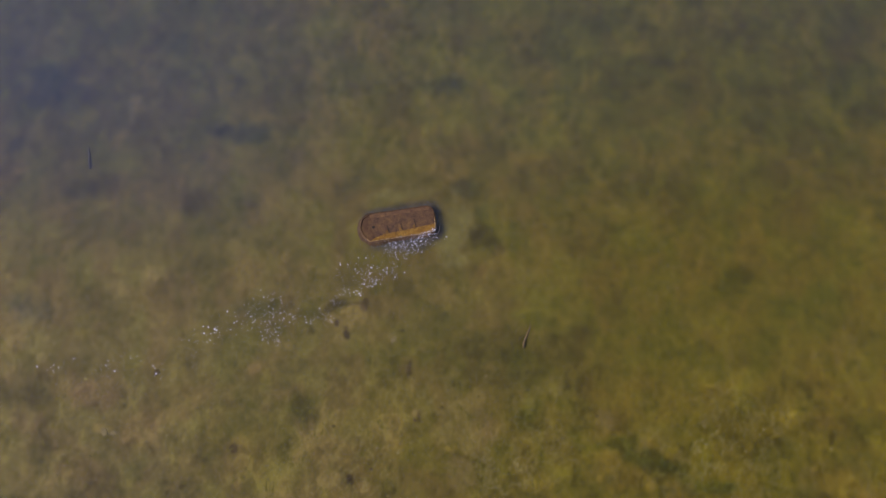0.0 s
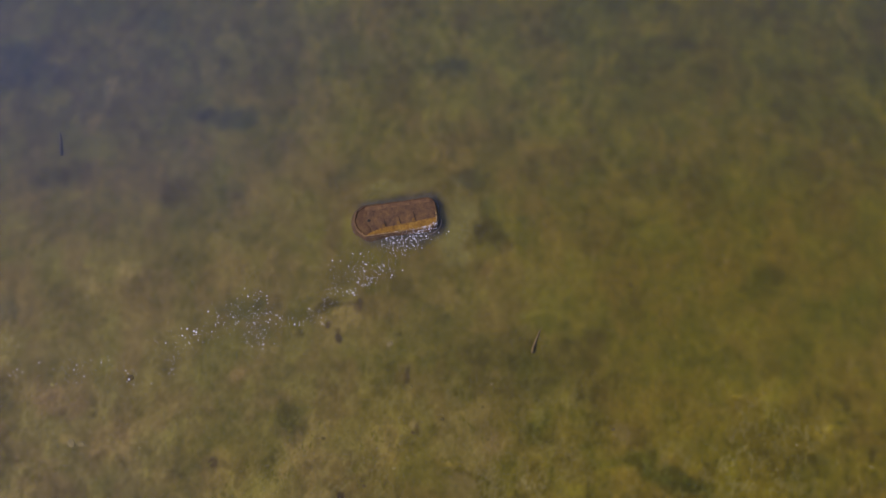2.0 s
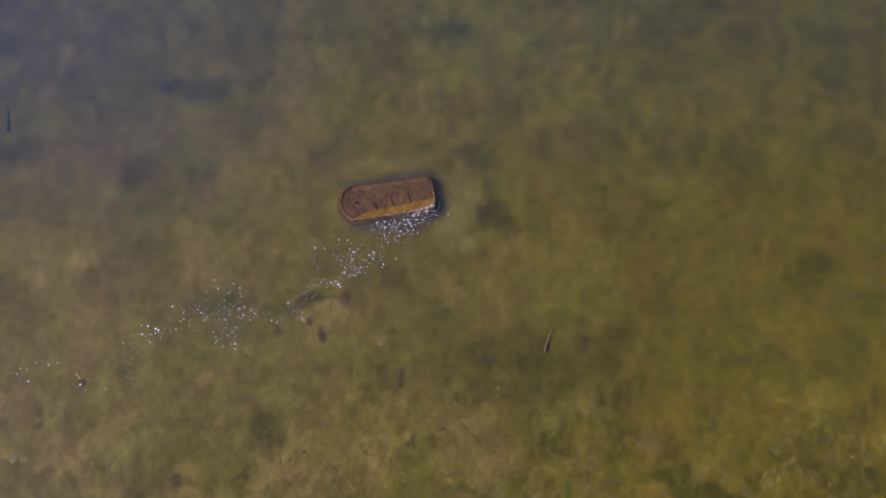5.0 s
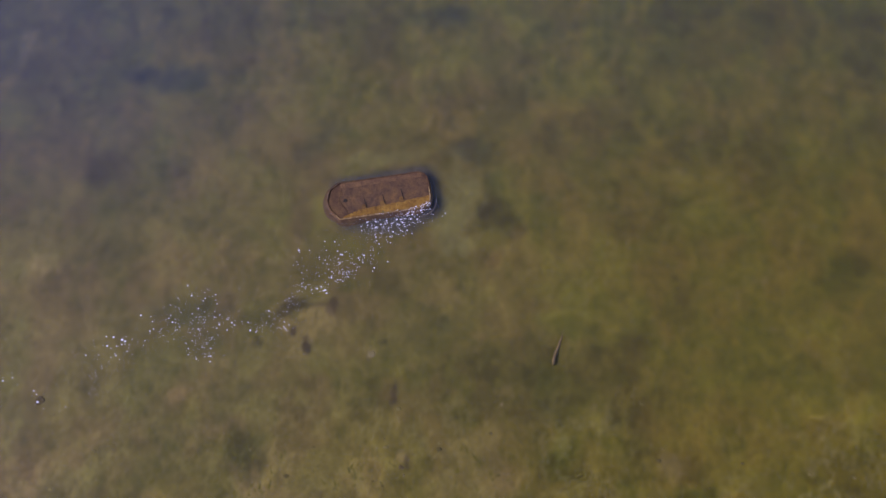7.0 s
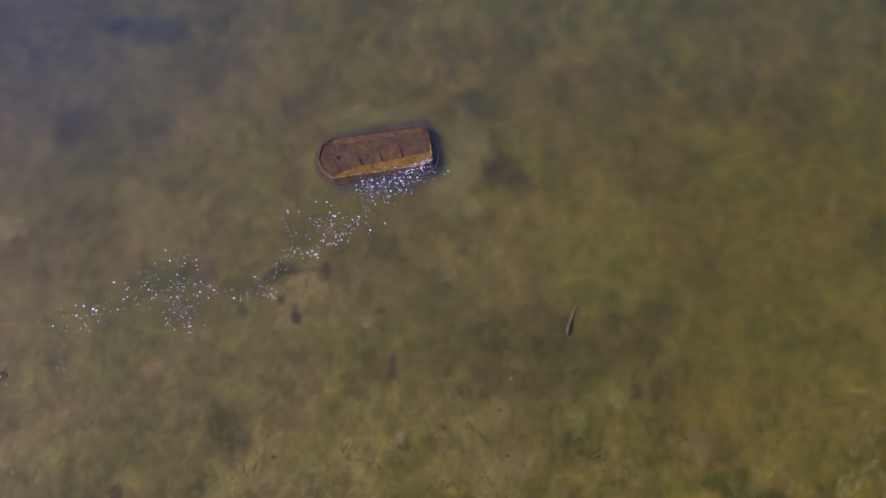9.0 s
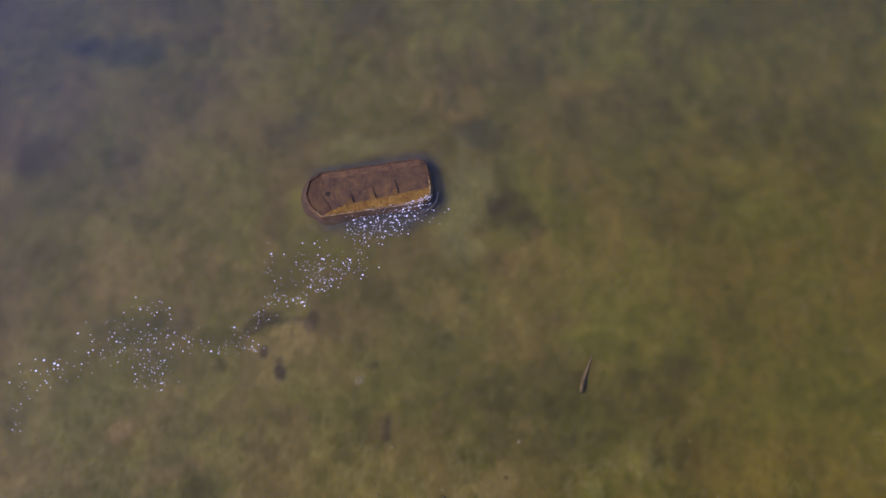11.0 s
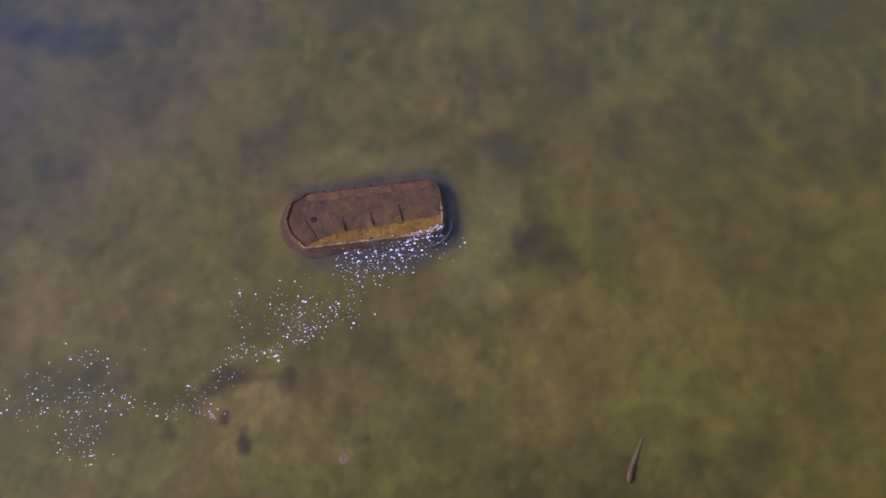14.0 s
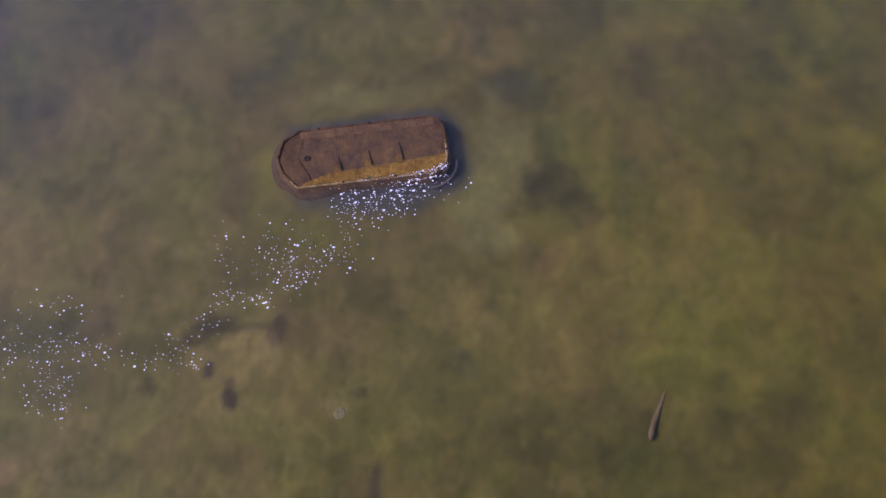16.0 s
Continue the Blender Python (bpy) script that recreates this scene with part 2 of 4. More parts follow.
# The bed's ground tone, from brown-grey mud on the left to olive on the right, and golden where it is shallow.
bed, gx, gy = sheet("ground", graded(-46, 46, 0.16, 2500), graded(-8, 74, 0.16, 2500), bed_height)
tagged(bed, "olive mud bed with weed and sand patches under shallow water", "lake bed", kind="structure")
bed.data.materials.append(BED)
MUD, MOSSY, DRAB, OCHRE = np.array((0.124, 0.093, 0.011)), np.array((0.108, 0.081, 0.0045)), np.array((0.141, 0.106, 0.039)), np.array((0.164, 0.114, 0.019))


def step(value, low, high):
    """A smooth step from 0 to 1 between low and high."""
    k = np.clip((value - low) / (high - low), 0, 1)
    return k * k * (3 - 2 * k)


def blend(colour, share):
    global tones
    tones = tones * (1 - share[..., None]) + colour * share[..., None]


swirl_x = layers(gx, gy, 2.4, 51, 4, 0.65) - 0.5
swirl_y = layers(gx, gy, 2.4, 61, 4, 0.65) - 0.5
vx, vy = gx + 1.6 * swirl_x, gy + 1.6 * swirl_y
right = 1 / (1 + np.exp(-(gx - 2) / 7))
near = np.clip((33 - gy) / 10, 0, 1)
tones = DRAB * (1 - right[..., None]) + MOSSY * right[..., None]
blend(MUD, 0.5 * layers(gx, gy * 0.7, 9, 21, 4))
blend(OCHRE, 0.34 * near * np.clip(2.2 * layers(gx, gy, 4.5, 121, 4, 0.65) - 0.55, 0, 1))
tones = tones * (1 + near[..., None] * (np.array((0.0, 0.0, -0.02)) + right[..., None] * np.array((0.03, -0.01, -0.24))))
tones = tones * (1 + step(gy, 46, 58)[..., None] * np.array((-0.08, -0.03, -0.08)))
# Hue drifts between brown and green over a few metres.
for size, seed, much in ((5.0, 141, 0.75), (1.8, 151, 0.8)):
    k = (much * (step(layers(vx, vy * 0.75, size, seed, 3, 0.6), 0.36, 0.64) - 0.5))[..., None]
    tones = tones * (1 + k * np.array((0.09, -0.01, 0.18)))
# Clumps of weed with soft edges, drawn out along the drift, and mats that overlap them.
for size, seed, stretch, low, high, much in ((2.6, 31, 0.9, 0.42, 0.58, 0.06), (1.4, 36, 0.8, 0.46, 0.55, 0.07), (3.4, 161, 0.9, 0.49, 0.53, 0.06), (0.7, 41, 0.75, 0.43, 0.58, 0.06)):
    field = layers(vx, vy * stretch, size, seed, 3, 0.5)
    tones = tones * (1 + much * (2 * step(field, low, high) - 1) * (0.85 + 0.7 * near))[..., None]
# Beyond the wreck the weed stands in pale olive clumps over blue-grey mud.
far = step(gy, 42, 52)
for size, seed, low, high, much in ((2.2, 201, 0.46, 0.56, 0.08), (1.1, 211, 0.46, 0.57, 0.07)):
    k = (far * much * (2 * step(layers(vx, vy * 0.62, size, seed, 3, 0.5), low, high) - 1))[..., None]
    tones = tones * (1 + k * np.array((1.0, 0.92, 0.1)))
# Worn crust on the shallower near bed: small lumps, darker gaps and thin pale veins.
lumps = layers(vx, vy * 0.8, 0.75, 181, 3, 0.7)
tones = tones * (1 + 0.62 * (lumps - 0.5) * (0.2 + 0.8 * near))[..., None]
vein = np.clip(1 - np.abs(layers(gx, gy * 0.75, 1.5, 101, 4, 0.7) - 0.5) * 16, 0, 1) * np.clip(layers(gx, gy, 5, 111, 3) * 3 - 1.2, 0, 1)
blend(np.array((0.215, 0.165, 0.055)), 0.55 * vein * np.clip((36 - gy) / 12, 0.10, 1))

# Named patches: what each does to the ground tone under it; silt and tan sand have a tone of their own.
DEEP, SHADE, GREEN, MOSS = (0.52, 0.61, 1.0), (0.60, 0.585, 0.78), (0.68, 0.77, 0.55), (1.01, 1.09, 0.84)
PALE, GOLD, BROWN, SILT, TAN = (1.50, 1.46, 1.70), (1.21, 1.18, 1.02), (1.20, 1.08, 1.30), (0.152, 0.121, 0.036), (0.196, 0.136, 0.043)
xs_line, ys_line = gx[0], gy[:, 0]


def patch(x, y, rx, ry, tone, strength, soft=1.1):
    """Works a ragged patch of another tone into the bed."""
    i0, i1 = np.searchsorted(xs_line, (x - 2.4 * rx - 0.4, x + 2.4 * rx + 0.4))
    j0, j1 = np.searchsorted(ys_line, (y - 2.4 * ry - 0.4, y + 2.4 * ry + 0.4))
    at = (slice(j0, j1), slice(i0, i1))
    wave = 1.1 * min(rx, ry, 1.6)
    d = np.hypot((gx[at] + wave * swirl_x[at] - x) / rx, (gy[at] + wave * swirl_y[at] - y) / ry)
    rag = layers(gx[at], gy[at] * 0.7, 0.5 + 0.5 * min(rx, ry), 71, 3, 0.6) - 0.5
    k = step(1.5 - d + 1.2 * rag, 0.0, soft)[..., None]
    if tone in (SILT, TAN):
        k = np.minimum(strength, 1) * k
        tones[at] = tones[at] * (1 - k) + np.array(tone) * (1 + 0.5 * rag[..., None]) * k
    else:
        tones[at] *= 1 + 1.15 * strength * k * (np.array(tone) - 1)


patch(-36.1, 56.9, 2.4, 1.9, DEEP, 0.95)
patch(-34.2, 55.1, 1.9, 1.3, DEEP, 0.80)
patch(-37.5, 55.0, 1.1, 1.1, DEEP, 0.70)
patch(-39.6, 60.4, 0.9, 0.8, DEEP, 0.40)
patch(-31.0, 63.0, 2.4, 1.6, DEEP, 0.45)
patch(-25.0, 61.2, 2.4, 1.1, DEEP, 0.50)
patch(-38.4, 50.6, 0.9, 0.7, DEEP, 0.60)
patch(-17.8, 51.8, 2.9, 1.0, DEEP, 0.85)
patch(-20.3, 52.2, 1.3, 0.7, DEEP, 0.50)
patch(-22.3, 54.1, 2.6, 1.0, SHADE, 0.22)
patch(-27.1, 49.9, 1.8, 1.5, SHADE, 0.25)
patch(-31.0, 46.0, 2.8, 1.1, SHADE, 0.65)
patch(-32.2, 45.5, 1.7, 0.7, DEEP, 0.45)
patch(-21.6, 45.0, 2.3, 1.2, SHADE, 0.60)
patch(-22.1, 44.1, 0.8, 0.7, SHADE, 0.45)
patch(-28.43, 54.33, 0.46, 1.52, PALE, 0.60, 0.7)
patch(-22.8, 56.9, 0.9, 1.1, GOLD, 0.40)
patch(-22.72, 62.40, 0.32, 1.72, GOLD, 0.60, 0.7)
patch(-29.1, 60.4, 1.2, 0.8, GOLD, 0.35)
patch(-32.53, 53.33, 0.46, 1.05, GOLD, 0.40, 0.7)
patch(-37.17, 53.59, 0.46, 0.76, GOLD, 0.40, 0.7)
patch(-30.4, 44.3, 1.4, 0.5, GOLD, 0.60)
patch(-23.0, 43.3, 1.4, 0.7, GOLD, 0.55)
patch(-27.92, 45.49, 0.50, 0.99, GOLD, 0.40)
patch(-16.09, 61.71, 0.42, 2.21, GOLD, 0.30, 0.7)
patch(-9.63, 57.66, 0.42, 1.31, GOLD, 0.60, 0.7)
patch(-11.7, 50.4, 1.0, 0.7, GOLD, 0.45)
patch(-13.0, 52.9, 2.2, 0.9, GOLD, 0.25)
patch(-7.4, 52.3, 2.6, 1.0, GOLD, 0.30)
patch(-6.6, 59.9, 2.6, 1.6, GOLD, 0.18)
patch(-0.3, 56.4, 2.3, 1.0, DEEP, 0.65)
patch(-8.5, 55.9, 2.3, 0.7, SHADE, 0.40)
patch(-13.2, 56.2, 1.3, 0.7, SHADE, 0.40)
patch(-34.1, 40.6, 1.3, 1.2, BROWN, 0.40)
patch(-35.1, 42.8, 0.8, 0.7, BROWN, 0.40)
patch(-38.5, 48.2, 0.9, 2.0, BROWN, 0.30)
patch(-36.8, 44.9, 0.9, 0.7, PALE, 0.30)
patch(1.5, 56.5, 1.3, 1.3, DEEP, 0.70)
patch(10.2, 60.0, 1.4, 0.7, DEEP, 0.30)
patch(11.8, 63.1, 2.6, 1.4, DEEP, 0.30)
patch(16.6, 63.1, 2.6, 1.6, DEEP, 0.25)
patch(19.0, 59.5, 2.6, 0.7, DEEP, 0.45)
patch(15.1, 53.6, 1.1, 1.0, DEEP, 0.30)
patch(18.7, 54.3, 1.9, 0.7, DEEP, 0.30)
patch(28.2, 56.6, 1.8, 1.5, DEEP, 0.25)
patch(27.2, 63.2, 2.6, 1.6, DEEP, 0.25)
patch(38.2, 53.7, 1.8, 1.5, DEEP, 0.60)
patch(36.0, 57.2, 1.2, 2.2, DEEP, 0.35)
patch(38.8, 58.4, 1.4, 1.0, DEEP, 0.40)
patch(36.7, 63.2, 2.6, 1.6, DEEP, 0.35)
patch(34.9, 46.9, 1.8, 0.9, SHADE, 0.35)
patch(9.1, 58.2, 1.9, 1.3, GOLD, 0.55)
patch(7.5, 56.5, 1.1, 0.8, GOLD, 0.40)
patch(14.01, 57.79, 0.26, 1.31, GOLD, 0.50, 0.7)
patch(5.0, 61.8, 1.4, 1.3, GOLD, 0.25)
patch(17.01, 60.68, 0.47, 0.79, GOLD, 0.50, 0.7)
patch(11.5, 53.6, 1.8, 1.0, GOLD, 0.35)
patch(23.3, 53.6, 1.1, 1.3, GOLD, 0.40)
patch(27.2, 51.4, 0.5, 2.1, GOLD, 0.60)
patch(25.5, 48.5, 0.7, 1.5, GOLD, 0.40)
patch(28.3, 46.3, 1.1, 1.2, GOLD, 0.55)
patch(27.2, 44.7, 1.3, 0.9, GOLD, 0.50)
patch(33.8, 55.4, 1.5, 1.5, PALE, 0.45)
patch(33.7, 50.3, 0.5, 1.0, GOLD, 0.50)
patch(21.0, 50.2, 1.3, 1.0, GOLD, 0.35)
patch(31.3, 62.0, 0.9, 1.1, GOLD, 0.30)
patch(23.9, 47.4, 0.9, 0.7, GOLD, 0.40)
patch(2.8, 50.1, 1.3, 1.2, GOLD, 0.35)
patch(36.2, 49.7, 1.3, 1.0, GREEN, 0.50)
patch(20.8, 46.3, 2.2, 0.9, GREEN, 0.35)
patch(19.0, 50.7, 2.5, 1.0, GREEN, 0.30)
patch(37.2, 41.5, 1.8, 1.4, PALE, 0.35)
patch(-34.8, 34.4, 2.0, 1.1, DEEP, 0.55)
patch(-36.4, 35.5, 1.3, 0.9, DEEP, 0.50)
patch(-30.1, 35.4, 1.3, 0.9, SHADE, 0.40)
patch(-35.0, 31.9, 1.7, 0.9, PALE, 0.60)
patch(-36.1, 33.9, 1.1, 0.9, PALE, 0.50)
patch(-30.7, 32.5, 0.9, 0.5, GOLD, 0.90)
patch(-36.5, 29.4, 0.6, 1.1, PALE, 0.60)
patch(-33.59, 30.39, 0.43, 0.45, PALE, 0.90, 0.7)
patch(-25.0, 37.6, 1.1, 0.9, PALE, 0.50)
patch(-27.8, 36.5, 0.6, 1.1, PALE, 0.50)
patch(-22.5, 37.1, 2.4, 1.8, SHADE, 0.40)
patch(-21.2, 39.1, 1.7, 0.9, SHADE, 0.25)
patch(-30.7, 28.0, 1.2, 1.3, BROWN, 0.40)
patch(-34.4, 27.6, 2.3, 1.3, SHADE, 0.60)
patch(-35.0, 25.1, 1.6, 1.1, PALE, 0.50)
patch(-27.3, 27.6, 3.3, 1.7, BROWN, 0.45)
patch(-25.6, 24.2, 2.3, 1.6, BROWN, 0.50)
patch(-31.6, 23.8, 2.0, 1.6, BROWN, 0.40)
patch(-28.0, 24.4, 0.7, 0.3, TAN, 1.30, 0.5)
patch(-25.0, 23.0, 0.5, 0.4, GOLD, 0.60)
patch(-28.0, 20.9, 1.6, 1.2, SHADE, 0.35)
patch(-23.4, 20.9, 1.2, 1.2, SHADE, 0.40)
patch(-34.9, 21.3, 1.2, 1.7, TAN, 0.40, 0.5)
patch(-32.9, 19.5, 1.5, 0.8, TAN, 0.40, 0.5)
patch(-21.0, 30.0, 0.6, 1.3, SHADE, 0.40)
patch(-19.1, 24.7, 2.0, 1.6, GOLD, 0.30)
patch(-21.2, 27.0, 1.6, 1.7, GOLD, 0.20)
patch(-11.3, 26.1, 1.5, 1.7, GREEN, 0.90)
patch(-11.4, 25.3, 1.2, 1.4, SHADE, 0.60)
patch(-12.8, 27.7, 1.2, 0.8, SHADE, 0.50)
patch(-9.81, 24.57, 0.28, 0.57, GOLD, 0.70, 0.7)
patch(-16.31, 23.83, 0.42, 0.85, GOLD, 0.70, 0.7)
patch(-16.97, 22.66, 0.28, 0.33, SHADE, 1.00, 0.7)
patch(-15.2, 28.5, 1.2, 1.3, GOLD, 0.40)
patch(-15.72, 29.50, 0.47, 0.39, TAN, 0.70, 0.5)
patch(-19.6, 20.9, 0.6, 0.6, GOLD, 0.60)
patch(-9.2, 20.1, 0.8, 0.5, TAN, 1.10, 0.5)
patch(-7.40, 20.16, 0.23, 0.41, SHADE, 1.20, 0.7)
patch(-6.24, 19.71, 0.41, 0.41, PALE, 0.70, 0.7)
patch(-13.8, 20.0, 1.6, 0.8, GOLD, 0.35)
patch(-6.1, 22.4, 2.3, 1.2, GOLD, 0.30)
patch(-2.22, 25.70, 0.23, 0.29, TAN, 0.80, 0.5)
patch(-1.89, 25.42, 0.19, 0.43, SHADE, 1.00, 0.7)
patch(-6.2, 27.1, 3.3, 1.6, GOLD, 0.20)
patch(-16.5, 19.6, 1.2, 0.8, SHADE, 0.40)
patch(-20.6, 19.6, 0.8, 0.6, SHADE, 0.50)
patch(14.7, 23.0, 1.3, 0.8, GREEN, 1.10)
patch(16.4, 22.0, 1.7, 0.7, GREEN, 1.20)
patch(18.3, 21.2, 1.5, 0.6, GREEN, 1.10)
patch(22.3, 19.8, 1.6, 0.6, GREEN, 1.00)
patch(19.6, 20.3, 0.8, 0.4, GREEN, 0.70)
patch(12.8, 22.9, 1.2, 0.4, GREEN, 0.70)
patch(6.9, 25.7, 1.2, 1.1, GREEN, 0.75)
patch(11.0, 23.9, 0.6, 0.8, GREEN, 0.60)
patch(13.8, 25.2, 0.8, 0.8, TAN, 0.42, 0.9)
patch(8.9, 27.8, 0.8, 0.8, PALE, 0.80)
patch(2.2, 25.2, 1.7, 2.1, TAN, 0.40, 0.5)
patch(1.4, 20.6, 1.0, 1.2, TAN, 0.45, 0.5)
patch(4.1, 24.3, 0.8, 0.8, BROWN, 0.50)
patch(6.3, 21.5, 0.8, 0.8, PALE, 0.50)
patch(8.1, 20.1, 1.6, 0.8, GOLD, 0.45)
patch(16.65, 19.91, 0.41, 0.64, PALE, 1.10, 0.7)
patch(12.79, 20.40, 0.23, 0.23, PALE, 1.00, 0.7)
patch(22.23, 28.13, 0.33, 0.15, PALE, 1.20, 0.7)
patch(21.5, 22.7, 1.2, 0.6, PALE, 0.60)
patch(22.9, 21.6, 1.2, 0.4, GOLD, 0.60)
patch(28.8, 25.9, 1.0, 1.1, PALE, 0.70)
patch(29.8, 27.0, 0.6, 0.6, PALE, 0.50)
patch(27.2, 24.4, 0.8, 0.6, PALE, 0.50)
patch(29.9, 27.9, 1.2, 0.8, BROWN, 0.35)
patch(30.15, 21.17, 0.23, 0.23, PALE, 0.70, 0.7)
patch(15.8, 27.2, 2.3, 1.3, GOLD, 0.30)
patch(23.8, 27.8, 1.2, 0.6, PALE, 0.40)
patch(24.0, 36.7, 1.7, 1.4, GREEN, 0.70)
patch(25.6, 37.9, 1.1, 0.9, GREEN, 0.60)
patch(28.7, 35.2, 1.7, 0.9, GREEN, 0.40)
patch(32.7, 36.3, 1.3, 0.9, GREEN, 0.50)
patch(35.5, 35.8, 1.7, 2.6, GOLD, 0.30)
patch(26.5, 32.2, 1.7, 1.1, GREEN, 0.35)
patch(33.2, 23.5, 2.0, 1.6, GREEN, 0.35)
patch(34.7, 21.2, 1.7, 1.2, GREEN, 0.50)
patch(1.0, 43.5, 1.3, 1.6, SILT, 0.85)
patch(0.9, 41.4, 1.4, 1.7, SILT, 0.93)
patch(0.5, 39.2, 1.5, 1.1, SILT, 0.85)
patch(4.2, 43.8, 1.1, 1.2, MOSS, 0.35)
patch(-4.7, 45.4, 1.7, 0.6, SILT, 0.78)
patch(-2.9, 45.7, 1.6, 0.5, SILT, 0.70)
patch(-7.9, 41.2, 0.5, 1.2, MOSS, 0.70)
patch(-6.4, 39.4, 1.2, 0.6, MOSS, 0.55)
patch(-4.9, 38.6, 1.6, 0.7, MOSS, 0.70)
patch(3.6, 41.4, 1.2, 1.1, SHADE, 0.62, 0.9)
patch(4.4, 40.5, 0.8, 0.9, SHADE, 0.62, 0.9)
patch(2.8, 41.8, 0.6, 0.5, SHADE, 0.55)
patch(2.7, 38.2, 0.6, 0.7, SHADE, 0.40)
patch(3.36, 38.11, 0.34, 0.52, BROWN, 0.50, 0.7)
patch(2.1, 45.8, 1.2, 1.0, DEEP, 0.65)
patch(3.4, 43.8, 0.7, 0.8, DEEP, 0.50)
patch(1.0, 48.1, 0.9, 0.7, DEEP, 0.30)
patch(6.6, 42.6, 0.9, 0.6, DEEP, 0.40)
patch(7.0, 48.1, 1.2, 0.5, DEEP, 0.22)
patch(5.4, 48.9, 1.3, 1.0, GOLD, 0.30)
patch(8.4, 48.9, 1.3, 1.0, GOLD, 0.22)
patch(4.6, 46.0, 2.0, 1.0, GOLD, 0.15)
patch(10.5, 41.9, 1.5, 0.6, DEEP, 0.22)
patch(13.8, 42.6, 1.1, 0.9, SHADE, 0.18)
patch(16.0, 46.3, 1.1, 1.0, DEEP, 0.35)
patch(14.02, 47.37, 0.41, 0.39, DEEP, 0.22, 0.7)
patch(16.6, 49.7, 0.7, 1.2, GOLD, 0.30)
patch(15.63, 44.66, 0.49, 0.59, PALE, 0.25, 0.7)
patch(8.0, 36.1, 2.3, 0.6, MOSS, 0.30)
patch(5.7, 36.1, 1.2, 0.6, MOSS, 0.35)
patch(9.9, 36.3, 0.7, 1.1, GOLD, 0.40)
patch(13.0, 36.3, 1.2, 1.3, GOLD, 0.32)
patch(14.8, 35.9, 0.6, 0.6, SHADE, 0.40)
patch(14.56, 37.11, 0.38, 0.23, SHADE, 0.35, 0.7)
patch(15.3, 38.2, 0.8, 0.9, BROWN, 0.30)
patch(6.5, 34.4, 1.4, 0.8, MOSS, 0.50)
patch(9.0, 33.9, 0.5, 0.3, SHADE, 0.40)
patch(9.67, 34.63, 0.37, 0.40, GOLD, 0.35, 0.7)
patch(7.12, 34.70, 0.37, 0.31, GOLD, 0.35, 0.7)
patch(11.7, 32.9, 1.1, 0.7, SHADE, 0.60)
patch(9.4, 32.3, 1.1, 0.5, SHADE, 0.50)
patch(5.8, 30.5, 1.5, 0.7, GREEN, 0.40)
patch(10.3, 30.6, 1.1, 0.7, GREEN, 0.45)
patch(3.84, 33.19, 0.48, 0.21, GOLD, 0.60, 0.7)
patch(2.2, 33.3, 0.6, 0.2, BROWN, 0.50)
patch(4.0, 29.8, 0.5, 0.5, PALE, 0.80)
patch(3.8, 30.5, 0.5, 0.7, GOLD, 0.40)
patch(0.68, 29.74, 0.43, 0.20, BROWN, 0.60, 0.7)
patch(7.3, 29.7, 0.7, 0.3, GOLD, 0.35)
patch(12.2, 30.1, 0.9, 0.7, MOSS, 0.40)
patch(14.2, 32.5, 0.9, 1.2, GOLD, 0.22)
patch(7.91, 33.31, 0.32, 0.43, MOSS, 0.50, 0.7)
patch(0.17, 34.15, 0.45, 0.57, DEEP, 0.35, 0.7)
patch(1.16, 36.30, 0.33, 0.30, SHADE, 0.40, 0.7)
patch(3.03, 35.98, 0.33, 0.50, MOSS, 0.50, 0.7)
patch(1.8, 37.7, 1.2, 0.8, MOSS, 0.25)
patch(-3.5, 36.7, 2.3, 0.8, GREEN, 0.50)
patch(-0.3, 37.7, 1.6, 0.9, GREEN, 0.25)
patch(-2.4, 35.8, 1.2, 0.8, GREEN, 0.35)
patch(-7.6, 34.4, 0.7, 0.6, TAN, 0.95, 0.5)
patch(-7.00, 34.19, 0.45, 0.71, TAN, 0.80, 0.5)
patch(-8.4, 33.4, 0.9, 0.7, TAN, 0.75, 0.5)
patch(-8.72, 32.15, 0.48, 0.47, TAN, 0.50, 0.5)
patch(-9.53, 33.85, 0.37, 0.40, TAN, 0.35, 0.5)
patch(-8.9, 35.3, 0.7, 0.5, SHADE, 0.90)
patch(-7.7, 35.2, 0.7, 0.2, SHADE, 0.70)
patch(-6.63, 35.04, 0.31, 0.59, SHADE, 0.95, 0.7)
patch(-9.65, 34.82, 0.45, 0.36, SHADE, 0.60, 0.7)
patch(-8.04, 32.38, 0.26, 0.32, SHADE, 1.20, 0.7)
patch(-8.94, 33.49, 0.18, 0.24, SHADE, 1.10, 0.7)
patch(-8.16, 32.94, 0.18, 0.24, SHADE, 0.70, 0.7)
patch(-11.19, 32.78, 0.28, 0.30, SHADE, 0.70, 0.7)
patch(-11.60, 32.91, 0.32, 0.17, TAN, 0.35, 0.5)
patch(-4.25, 32.21, 0.26, 0.28, TAN, 1.10, 0.5)
patch(-4.53, 32.41, 0.20, 0.13, TAN, 0.70, 0.5)
patch(-3.43, 32.83, 0.34, 0.15, SHADE, 0.70, 0.7)
patch(-4.34, 31.45, 0.18, 0.38, SHADE, 0.35, 0.7)
patch(-14.4, 33.0, 1.1, 1.0, DEEP, 0.35)
patch(-15.6, 34.8, 2.3, 0.8, DEEP, 0.40)
patch(-13.4, 35.5, 1.6, 0.8, SHADE, 0.40)
patch(-11.1, 34.2, 1.2, 0.6, SHADE, 0.35)
patch(-16.4, 37.0, 1.0, 0.9, BROWN, 0.35)
patch(-14.8, 38.9, 0.8, 0.9, GOLD, 0.35)
patch(-11.87, 38.78, 0.47, 0.63, BROWN, 0.50, 0.7)
